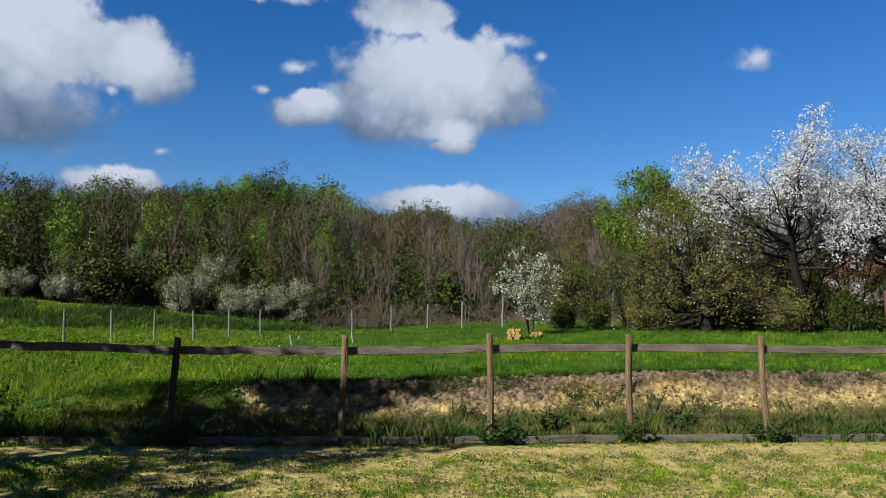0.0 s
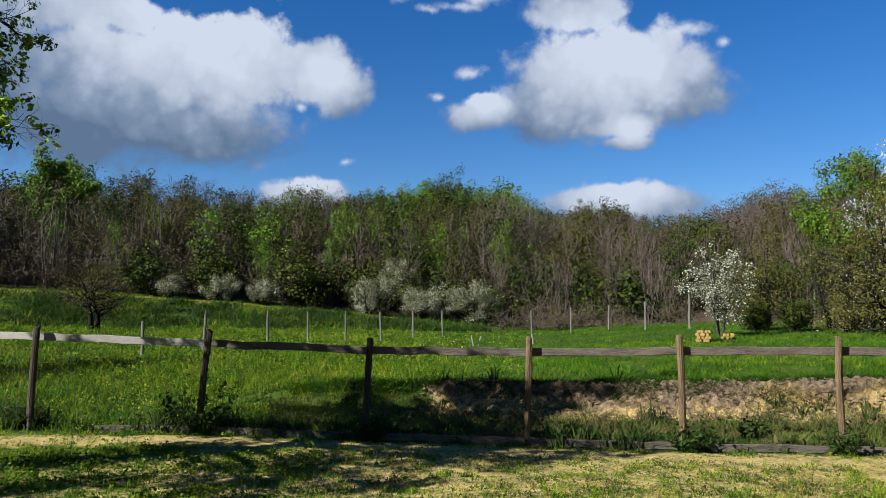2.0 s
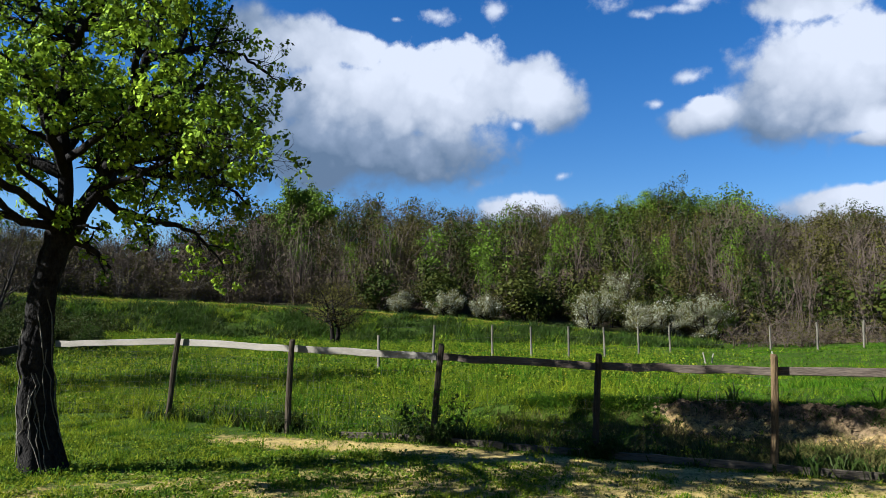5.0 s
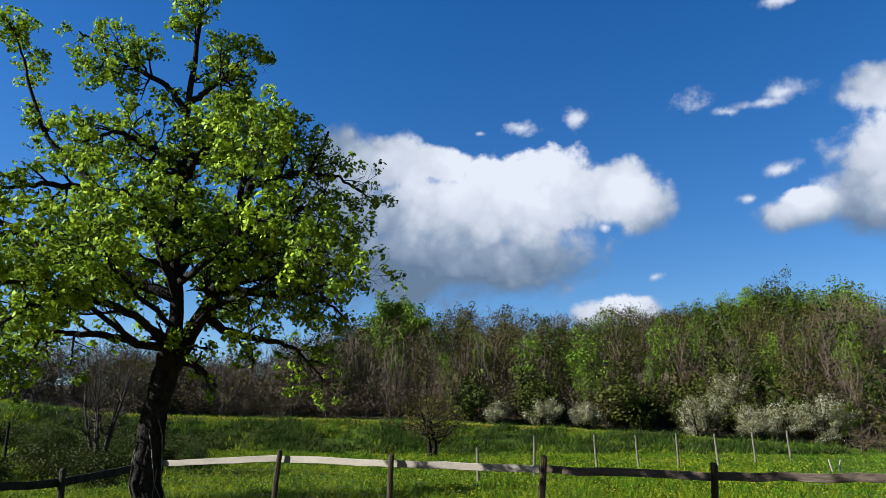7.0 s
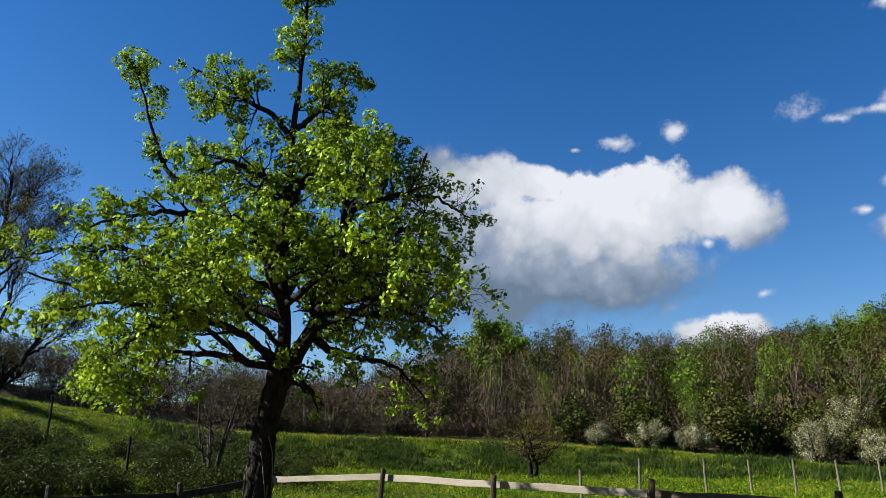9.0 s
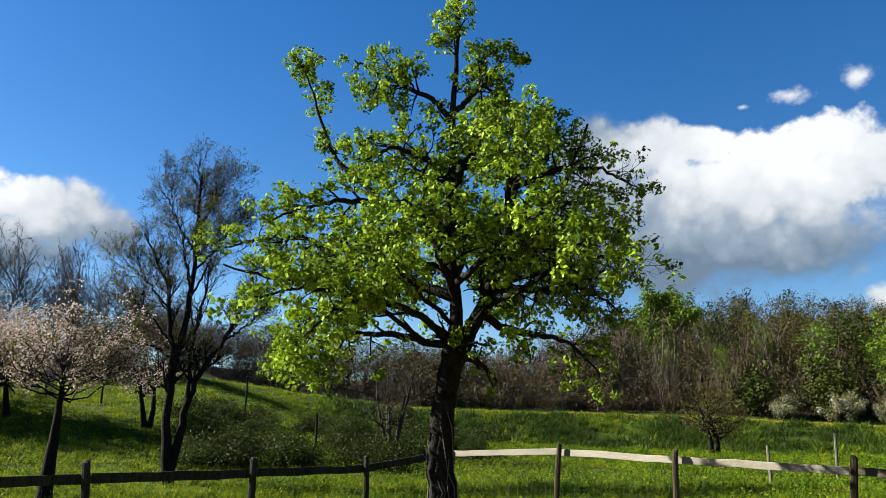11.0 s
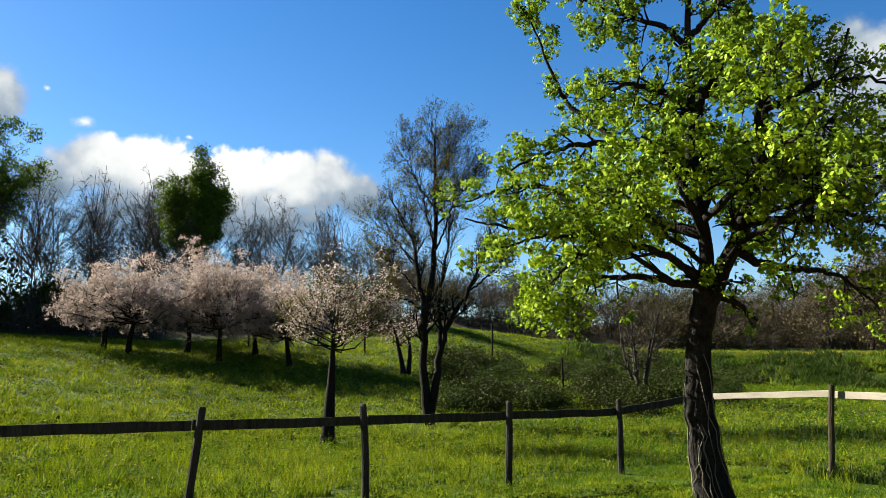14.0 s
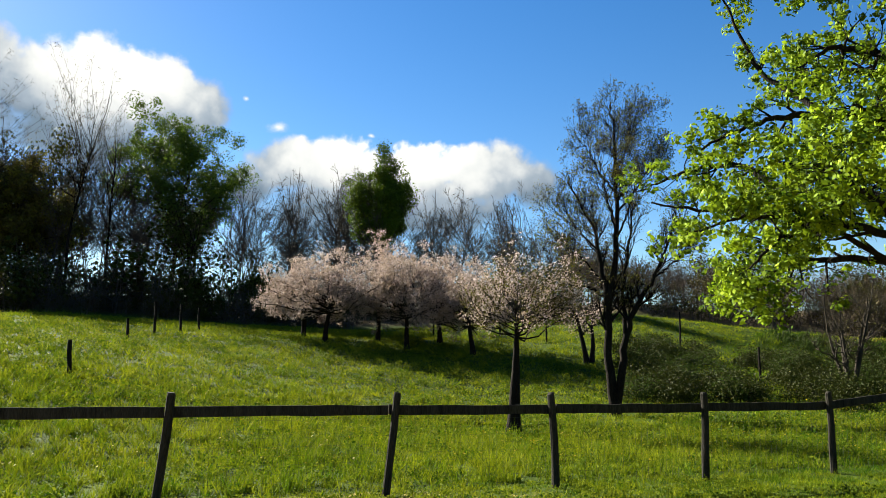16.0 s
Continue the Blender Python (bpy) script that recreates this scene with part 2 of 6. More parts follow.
RUST = mat("rusty iron", (0.0261, 0.0117, 0.00784), (0.0673, 0.0286, 0.0182), 0.8, 6.0, 50.0, 0.002)
PLASTER = mat("plaster", (0.162, 0.146, 0.12), (0.198, 0.182, 0.156), 0.9, 1.5, 20.0, 0.003)
BRICK = mat("brick", (0.0673, 0.0286, 0.0182), (0.115, 0.0518, 0.0339), 0.9, 4.0, 40.0, 0.004)
STONE = mat("stone", (0.0784, 0.0748, 0.0673), (0.144, 0.139, 0.124), 0.9, 4.0, 30.0, 0.006)
SOIL_CLOD = mat("soil clods", (0.0305, 0.0213, 0.0111), (0.132, 0.0938, 0.0534), 0.95, 3.0, 24.0, 0.015)


def ground_material():
    """Soil, sand and the thatch under the grass, mixed by the 'soil' value of the points."""
    m = bpy.data.materials.new("ground")
    m.use_nodes = True
    n, l = m.node_tree.nodes, m.node_tree.links
    sh = n["Principled BSDF"]
    sh.inputs["Roughness"].default_value, sh.inputs["Specular IOR Level"].default_value = 0.95, 0.04
    at = n.new("ShaderNodeTexCoord").outputs["Object"]

    def noise_at(s, d=5.0):
        t = n.new("ShaderNodeTexNoise")
        t.inputs["Scale"].default_value, t.inputs["Detail"].default_value, t.inputs["Roughness"].default_value = s, d, 0.6
        l.new(at, t.inputs["Vector"])
        return t.outputs["Fac"]

    def ramp(fac, stops):
        r = n.new("ShaderNodeValToRGB")
        for k, (p, c) in enumerate(stops):
            e = r.color_ramp.elements[k] if k < 2 else r.color_ramp.elements.new(p)
            e.position, e.color = p, (*c, 1)
        l.new(fac, r.inputs[0])
        return r.outputs[0]

    turf = ramp(noise_at(0.6), [(0.3, (0.0125, 0.0237, 0.00223)), (0.7, (0.0334, 0.0531, 0.00501))])
    sand = ramp(noise_at(4.0), [(0.25, (0.0648, 0.0458, 0.0228)), (0.75, (0.32, 0.228, 0.103)), (0.5, (0.198, 0.142, 0.061))])
    litter = ramp(noise_at(1.5), [(0.3, (0.024, 0.0183, 0.0105)), (0.7, (0.06, 0.0437, 0.0254))])
    lit_at = n.new("ShaderNodeAttribute")
    lit_at.attribute_name = "litter"
    under_ = n.new("ShaderNodeMix")
    under_.data_type = "RGBA"
    l.new(lit_at.outputs["Fac"], under_.inputs[0]), l.new(turf, under_.inputs[6]), l.new(litter, under_.inputs[7])
    turf = under_.outputs[2]
    crumbs = ramp(noise_at(24.0, 6.0), [(0.38, (0.0326, 0.0244, 0.0108)), (0.62, (0.337, 0.261, 0.108)), (0.47, (0.179, 0.137, 0.0434))])
    speck = n.new("ShaderNodeMix")
    speck.data_type = "RGBA"
    speck.inputs[0].default_value = 0.65
    l.new(sand, speck.inputs[6]), l.new(crumbs, speck.inputs[7])
    mottle = ramp(noise_at(3.0, 6.0), [(0.4, (0.0624, 0.0498, 0.0118)), (0.66, (0.338, 0.242, 0.066)), (0.52, (0.205, 0.147, 0.0367))])
    worn = n.new("ShaderNodeMix")
    worn.data_type = "RGBA"
    worn.inputs[0].default_value = 0.4
    l.new(speck.outputs[2], worn.inputs[6]), l.new(mottle, worn.inputs[7])
    sand = worn.outputs[2]
    soil_at = n.new("ShaderNodeAttribute")
    soil_at.attribute_name = "soil"
    add = n.new("ShaderNodeMath")
    add.operation = "ADD"
    l.new(soil_at.outputs["Fac"], add.inputs[0])
    sc = n.new("ShaderNodeMath")
    sc.operation = "MULTIPLY_ADD"
    sc.inputs[1].default_value, sc.inputs[2].default_value = 1.3, -0.65
    l.new(noise_at(9.0, 7.0), sc.inputs[0]), l.new(sc.outputs[0], add.inputs[1])
    edge = n.new("ShaderNodeMapRange")
    edge.inputs["From Min"].default_value, edge.inputs["From Max"].default_value = 0.35, 0.65
    l.new(add.outputs[0], edge.inputs["Value"])
    mix = n.new("ShaderNodeMix")
    mix.data_type = "RGBA"
    l.new(edge.outputs[0], mix.inputs[0]), l.new(turf, mix.inputs[6]), l.new(sand, mix.inputs[7])
    l.new(mix.outputs[2], sh.inputs["Base Color"])
    bp = n.new("ShaderNodeBump")
    bp.inputs["Strength"].default_value, bp.inputs["Distance"].default_value = 1.0, 0.025
    l.new(noise_at(14.0), bp.inputs["Height"]), l.new(bp.outputs[0], sh.inputs["Normal"])
    return m


GROUND = ground_material()


def crumbly():
    """Raw earth of the cut bank: grey-brown and crumbling at the lip, with the overhang's shade in its colour;
    straw-coloured below.
    """
    m = bpy.data.materials.new("raw earth")
    m.use_nodes = True
    n, l = m.node_tree.nodes, m.node_tree.links
    sh = n["Principled BSDF"]
    sh.inputs["Roughness"].default_value, sh.inputs["Specular IOR Level"].default_value = 0.95, 0.1
    at = n.new("ShaderNodeTexCoord").outputs["Object"]
    cols = []
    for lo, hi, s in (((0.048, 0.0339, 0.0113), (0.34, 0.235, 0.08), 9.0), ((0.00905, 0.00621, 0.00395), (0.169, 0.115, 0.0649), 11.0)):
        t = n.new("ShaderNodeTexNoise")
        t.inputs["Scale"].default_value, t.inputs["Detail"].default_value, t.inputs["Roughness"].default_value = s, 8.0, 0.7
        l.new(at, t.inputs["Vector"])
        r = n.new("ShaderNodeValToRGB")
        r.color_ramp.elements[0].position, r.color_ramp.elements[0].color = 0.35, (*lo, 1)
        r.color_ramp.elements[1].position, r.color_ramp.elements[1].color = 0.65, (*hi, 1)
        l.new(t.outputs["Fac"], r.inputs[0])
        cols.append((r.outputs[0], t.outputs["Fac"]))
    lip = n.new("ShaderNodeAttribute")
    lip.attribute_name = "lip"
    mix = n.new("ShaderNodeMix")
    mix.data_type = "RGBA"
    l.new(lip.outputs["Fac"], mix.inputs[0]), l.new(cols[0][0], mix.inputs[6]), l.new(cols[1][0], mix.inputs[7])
    l.new(mix.outputs[2], sh.inputs["Base Color"])
    bp = n.new("ShaderNodeBump")
    bp.inputs["Strength"].default_value, bp.inputs["Distance"].default_value = 1.0, 0.06
    l.new(cols[1][1], bp.inputs["Height"]), l.new(bp.outputs[0], sh.inputs["Normal"])
    return m


EARTH = crumbly()

# ---- the lie of the land ----
def at(az, d):
    a = np.radians(az)
    return -np.sin(a) * d, np.cos(a) * d


AZ = np.array([-40, -20, -5, 8, 20, 30, 45, 60, 75, 85, 95, 115.0])
RINGS = []


def ring(distance, heights):
    """The ground's height along the knots of AZ at one distance from the eye."""
    RINGS.append((distance, heights))


ring(10.4, [0.0] * 12)
ring(11.6, [0.12, 0.10, 0.08, 0.05, 0.03, 0.02, 0, 0, 0, 0, 0, 0.05])
ring(12.45, [0.32, 0.28, 0.24, 0.2, 0.16, 0.1, 0.02, 0, 0, 0, 0, 0.1])
ring(12.85, [0.80, 0.74, 0.64, 0.54, 0.52, 0.18, 0.05, 0, 0, 0, 0, 0.15])
ring(18.0, [1.2, 1.15, 1.0, 0.68, 0.62, 0.4, 0.25, 0.05, -0.1, -0.1, 0.1, 0.9])
ring(25.0, [1.5, 1.52, 1.45, 0.85, 0.78, 0.72, 0.5, 0.4, 0.42, 0.5, 0.9, 2.0])
ring(36.0, [1.8, 1.8, 1.6, 1.05, 0.95, 0.95, 1.0, 1.2, 2.2, 2.4, 2.6, 3.2])
ring(40.5, [1.9, 1.9, 1.6, 1.1, 1.05, 1.1, 1.15, 1.6, 3.3, 3.1, 3.0, 3.6])
ring(45.0, [2.0, 2.0, 1.7, 1.2, 1.95, 2.58, 2.95, 3.15, 4.6, 3.9, 3.4, 3.9])
ring(47.0, [2.0, 2.0, 1.7, 1.2, 1.98, 2.62, 3.0, 3.2, 4.8, 4.0, 3.5, 4.0])
ring(60.0, [4.4, 4.4, 4.4, 4.8, 4.9, 5.1, 4.8, 5.0, 6.6, 6.0, 6.0, 6.4])
ring(105., [15.5, 15.0, 11.4, 14.8, 14.6, 15.0, 11.0, 9.0, 8.6, 6.5, 6.5, 6.5])
ring(400., [12, 12, 10, 10, 12, 12, 9, 9, 8, 5, 5, 5])
ring(3500, [12, 12, 10, 10, 12, 12, 9, 5, 5, 5, 5, 5])


def waves(x, y, s, seed):
    r = np.random.RandomState(seed)
    out = 0.0
    for k in range(5):
        a, f, ph = r.uniform(0, 6.28), s * r.uniform(0.6, 1.7), r.uniform(0, 6.28)
        out = out + np.sin((x * math.cos(a) + y * math.sin(a)) * f + ph + 0.8 * np.sin((y * math.cos(a) - x * math.sin(a)) * f * 0.7))
    return out / 5


FENCE_X = [-14, -12.5, -10.2, -8.0, -5.6, -3.35, -1.28, 0.66, 2.58, 4.52, 6.5, 10.4, 20]
FENCE_Y = [8.4, 8.6, 9.0, 9.3, 9.85, 10.05, 10.2, 10.45, 10.75, 10.95, 11.2, 11.7, 13]


def reach(x, y):
    """The distance from the eye, told near the front fence by the distance behind that fence."""
    az, d = np.degrees(np.arctan2(-x, y)), np.hypot(x, y)
    w = np.clip((21 - d) / 6, 0, 1) * np.clip((46 - az) / 12, 0, 1) * np.clip((az + 70) / 15, 0, 1)
    return d * (1 - w) + (10.4 + y - np.interp(x, FENCE_X, FENCE_Y)) * w


def ground_z(x, y):
    x, y = np.atleast_1d(np.asarray(x, float)), np.atleast_1d(np.asarray(y, float))
    az, d = np.degrees(np.arctan2(-x, y)), reach(x, y)
    knots = np.concatenate([[-180], AZ, [180]])
    hs = []
    for _, row in RINGS:
        back = 0.5 * (row[0] + row[-1])
        hs.append(np.interp(az, knots, [back, *row, back]))
    hs, ds = np.array(hs), np.array([r[0] for r in RINGS])
    # the cut bank bulges in and out along its length
    dd = d + np.where((d > 11) & (d < 14), 1, 0) * 0.28 * waves(x, y, 1.6, 3) * np.clip(1 - np.abs(d - 12.4) / 1.6, 0, 1)
    k = np.clip(np.searchsorted(ds, dd) - 1, 0, len(ds) - 2)
    f = np.clip((dd - ds[k]) / (ds[k + 1] - ds[k]), 0, 1)
    n = np.arange(len(x))
    z = hs[k, n] * (1 - f) + hs[k + 1, n] * f
    rough = np.clip((d - 11.5) / 20, 0, 1) * np.clip(2 - d / 300, 0, 1)
    return z + 0.012 * waves(x, y, 2.1, 5) + rough * (0.10 * waves(x, y, 0.5, 6) + 0.05 * waves(x, y, 1.7, 7))


def gz(x, y):
    return float(ground_z(x, y)[0])


def bank(x, y):
    """How much a place lies on the bare cut bank behind the fence."""
    az, d = np.degrees(np.arctan2(-x, y)), reach(x, y) + 0.28 * waves(x, y, 1.6, 3)
    side = np.clip((16 - az) / 5, 0, 1) * np.clip((az + 60) / 10, 0, 1)
    return side * np.clip((d - 11.9) / 0.5, 0, 1) * np.clip((13.0 - d) / 0.15, 0, 1)


def bare_yard(x, y):
    """How bare the yard is: a trodden sandy strip along the fence, and worn patches."""
    d = np.hypot(x, y)
    strip = np.exp(-((y - np.interp(x, FENCE_X, FENCE_Y) + 0.75 - 0.25 * waves(x, y, 0.9, 11)) / 0.55) ** 2) * np.clip((x + 9.5) / 2, 0, 1)
    worn = 0.55 + 0.10 * waves(x, y, 1.1, 12) + 0.3 * waves(x, y, 6.1, 13) + 0.35 * waves(x, y, 14.0, 14)
    yard = np.clip((x + 7.5 + 0.5 * (9 - y)) / 3, 0, 1)
    return np.clip(np.maximum(strip * 1.1, worn * yard), 0, 1) * inside(x, y)


def inside(x, y):
    """1 in the yard, on this side of the fence."""
    front = np.clip((np.interp(x, FENCE_X, FENCE_Y) - y) / 0.3, 0, 1)
    side = np.clip((x + 11.0 + 0.35 * (y - 1.8)) / 0.3, 0, 1)
    return front * side


def mesh_np(name, V, quads=None, tris=None, mats=(), smooth=False, attrs=()):
    """A mesh object from arrays of points and faces; attrs: (name, value for each point)."""
    me = bpy.data.meshes.new(name)
    loops, starts, at0 = [], [], 0
    for F in (quads, tris):
        if F is not None and len(F):
            F = np.asarray(F)
            loops.append(F.ravel())
            starts.append(at0 + np.arange(len(F)) * F.shape[1])
            at0 += F.size
    loops, starts = np.concatenate(loops).astype(np.int32), np.concatenate(starts).astype(np.int32)
    me.vertices.add(len(V)), me.loops.add(len(loops)), me.polygons.add(len(starts))
    me.vertices.foreach_set("co", np.ascontiguousarray(V, np.float32).ravel())
    me.loops.foreach_set("vertex_index", loops)
    me.polygons.foreach_set("loop_start", starts)
    me.update(calc_edges=True)
    me.polygons.foreach_set("use_smooth", np.full(len(starts), smooth))
    for key, val in attrs:
        a = me.attributes.new(key, "FLOAT", "POINT")
        a.data.foreach_set("value", np.ascontiguousarray(val, np.float32))
    for m in mats:
        me.materials.append(m)
    me.validate()
    return new(name, me)


def build_ground():
    azs = np.concatenate([np.arange(-48, 124, 0.5), np.arange(124, 312, 4.0)])
    ds = np.concatenate([[0.002], np.arange(1, 5, 0.5), np.arange(5, 11.4, 0.12), np.arange(11.4, 14.6, 0.07), np.arange(14.6, 20, 0.3),
                         np.arange(20, 50, 0.6), np.arange(50, 110, 3.0), np.geomspace(112, 3400, 24)])
    A, D = np.meshgrid(azs, ds, indexing="ij")
    X, Y = at(A, D)
    X, Y = X.ravel(), Y.ravel()
    Z = ground_z(X, Y)
    b = bank(X, Y)
    Z = Z + b * (0.09 * waves(X, Y, 5, 21) + 0.07 * waves(X, Y, 13, 22) + 0.05 * waves(X, Y, 27, 24)) + inside(X, Y) * 0.012 * waves(X, Y, 9, 23)
    n, m = len(azs), len(ds)
    i, j = np.meshgrid(np.arange(n), np.arange(m - 1), indexing="ij")
    i, j = i.ravel(), j.ravel()
    k = (i + 1) % n
    quads = np.stack([i * m + j, i * m + j + 1, k * m + j + 1, k * m + j], 1)[:, ::-1]
    far, az = np.hypot(X, Y) + 1.5 * waves(X, Y, 0.3, 41), np.degrees(np.arctan2(-X, Y))
    edge = np.interp(az, [-60, -10, -4, 8, 60, 125], [25, 25.5, 40, 47, 47.5, 47.5])
    litter = np.clip((far - edge) / 2.5, 0, 1) * np.clip((200 - far) / 50, 0, 1)
    soil = np.maximum(b * 1.0, np.maximum(bare_yard(X, Y) * 0.95, 0.66 * inside(X, Y) * np.clip((X + 6.5) / 3, 0, 1)))
    ob = mesh_np("ground", np.stack([X, Y, Z], 1), quads, mats=[GROUND], smooth=True, attrs=[("soil", soil), ("litter", litter)])
    tagged(ob, "grassy yard, cut bank, meadow and wooded hillside in one sheet", "ground", kind="structure")


build_ground()


# ---- how plants grow ----
def unit(v):
    return v / np.maximum(np.linalg.norm(v, axis=-1, keepdims=True), 1e-9)


def stretch_paths(rng, S, D, L, seg, wander, lift):
    """Paths of seg pieces from starts S, along D, of lengths L."""
    P = [S]
    d = unit(D)
    for _ in range(seg):
        d = unit(d + rng.normal(0, wander, d.shape) + np.array([0, 0, lift]))
        P.append(P[-1] + d * (L / seg)[:, None])
    return np.stack(P, 1)


def taper(r0, r1, seg):
    f = np.linspace(0, 1, seg + 1)
    return np.asarray(r0)[:, None] * (1 - f) + np.asarray(r1)[:, None] * f


def branch(rng, P, R, count, t0, t1, length, angle, seg, wander, lift, thick=0.6, tip=0.25, absolute=False, least=0.0025):
    """Side shoots: count on each path of P, between t0 and t1 of its length."""
    n, s = P.shape[0], P.shape[1] - 1
    idx = np.repeat(np.arange(n), count)
    t = rng.uniform(t0, t1, len(idx)) * s
    k = np.minimum(t.astype(int), s - 1)
    f = (t - k)[:, None]
    start = P[idx, k] * (1 - f) + P[idx, k + 1] * f
    tan = unit(P[idx, k + 1] - P[idx, k])
    rad = R[idx, k] * (1 - f[:, 0]) + R[idx, k + 1] * f[:, 0]
    side = rng.normal(0, 1, tan.shape)
    side = unit(side - (side * tan).sum(1, keepdims=True) * tan)
    a = np.radians(angle) * rng.uniform(0.7, 1.3, len(idx))[:, None]
    D = np.cos(a) * tan + np.sin(a) * side
    plen = np.linalg.norm(np.diff(P, axis=1), axis=2).sum(1)
    L = (length if absolute else plen[idx] * length) * (1 - 0.55 * t / s) * rng.uniform(0.65, 1.25, len(idx))
    r0 = np.maximum(rad * thick, least)
    Q = stretch_paths(rng, start, D, L, seg, wander, lift)
    return Q, taper(r0, r0 * tip, seg)


def tubes(P, R, sides):
    n, m = P.shape[:2]
    T = unit(np.gradient(P, axis=1))
    ref = np.where(np.abs(T[:, :1, 2:3]) > 0.8, np.array([1.0, 0, 0]), np.array([0, 0, 1.0]))
    N1 = unit(np.cross(T, np.broadcast_to(ref, T.shape)))
    N2 = np.cross(T, N1)
    a = np.arange(sides) * 2 * np.pi / sides
    V = P[:, :, None] + R[:, :, None, None] * (np.cos(a)[None, None, :, None] * N1[:, :, None] + np.sin(a)[None, None, :, None] * N2[:, :, None])
    base = (np.arange(n) * m * sides)[:, None, None] + (np.arange(m - 1) * sides)[None, :, None]
    j = np.arange(sides)[None, None]
    jn = (j + 1) % sides
    Q = np.stack([base + j, base + jn, base + sides + jn, base + sides + j], -1).reshape(-1, 4)
    return V.reshape(-1, 3), Q


def strips(rng, P, R):
    """Flat ribbons for far twigs."""
    n, m = P.shape[:2]
    T = unit(P[:, -1] - P[:, 0])
    N = rng.normal(0, 1, (n, 3))
    N = unit(N - (N * T).sum(1, keepdims=True) * T)[:, None]
    V = np.stack([P - N * R[..., None], P + N * R[..., None]], 2).reshape(-1, 3)
    base = (np.arange(n) * m * 2)[:, None] + (np.arange(m - 1) * 2)[None]
    return V, np.stack([base, base + 1, base + 3, base + 2], -1).reshape(-1, 4)


def join(parts):
    Vs, Qs, o = [], [], 0
    for V, Q in parts:
        Vs.append(V), Qs.append(Q + o)
        o += len(V)
    return np.concatenate(Vs), np.concatenate(Qs)


def along(rng, P, per):
    """Points at random along paths, with the direction there."""
    n, s = P.shape[0], P.shape[1] - 1
    idx = np.repeat(np.arange(n), per)
    t = rng.uniform(0.1, 1.0, len(idx)) * s
    k = np.minimum(t.astype(int), s - 1)
    f = (t - k)[:, None]
    return P[idx, k] * (1 - f) + P[idx, k + 1] * f, unit(P[idx, k + 1] - P[idx, k])


def leaves(rng, C, size, spread, up=0.6, ratio=0.6, droop=0.0, fold=0.18):
    """One folded four-pointed leaf near each place of C. Returns points, faces and a tint for each point."""
    n = len(C)
    C = C + rng.normal(0, spread, C.shape)
    N = unit(rng.normal(0, 1, (n, 3)) + np.array([0, 0, up]))
    A = rng.normal(0, 1, (n, 3)) + np.array([0, 0, -droop])
    A = unit(A - (A * N).sum(1, keepdims=True) * N)
    B = np.cross(N, A)
    s = (size * rng.uniform(0.6, 1.35, n))[:, None]
    V = np.stack([C - A * s * 0.5, C + B * s * 0.5 * ratio + N * s * fold, C + A * s * 0.5, C - B * s * 0.5 * ratio + N * s * fold], 1).reshape(-1, 3)
    return V, np.arange(n * 4).reshape(n, 4), np.repeat(rng.uniform(0, 1, n) ** 1.6, 4)


def clumps(rng, C, radius, per, size, ratio=0.7):
    """Leaves on the outside of rounded clumps at the places of C, facing outwards. Returns points, faces and tints."""
    n = len(C) * per
    out = unit(rng.normal(0, 1, (n, 3)))
    r = np.repeat(radius * rng.uniform(0.6, 1.3, len(C)), per) * rng.uniform(0.25, 1.0, n) ** 0.45
    P = np.repeat(C, per, 0) + out * r[:, None] * np.array([1, 1, 0.85])
    N = unit(out + rng.normal(0, 0.32, (n, 3)) + np.array([0, 0, 0.25]))
    A = unit(np.cross(N, rng.normal(0, 1, (n, 3))))
    B = np.cross(N, A)
    s = (size * rng.uniform(0.6, 1.35, n))[:, None] * 0.5
    V = np.stack([P - A * s, P + B * s * ratio, P + A * s, P - B * s * ratio], 1).reshape(-1, 3)
    tint = np.repeat(np.clip(np.repeat(rng.uniform(0, 1, len(C)), per) * 0.7 + rng.uniform(-0.2, 0.5, n), 0, 1), 4)
    return V, np.arange(n * 4).reshape(n, 4), tint


def thing(name, label, category, x, y, z=None, turn=0.0, group=""):
    ob = new(name)
    ob.empty_display_size = 0.3
    ob.matrix_basis = pose(x, y, gz(x, y) - 0.02 if z is None else z, 0, 0, turn)
    return tagged(ob, label, category, group)


def under(ob, parent, label=""):
    ob.parent = parent
    return tagged(ob, label)


def part(name, bm, material, parent, label=""):
    me = bpy.data.meshes.new(name)
    bm.to_mesh(me)
    bm.free()
    me.materials.append(material)
    return under(new(name, me), parent, label)


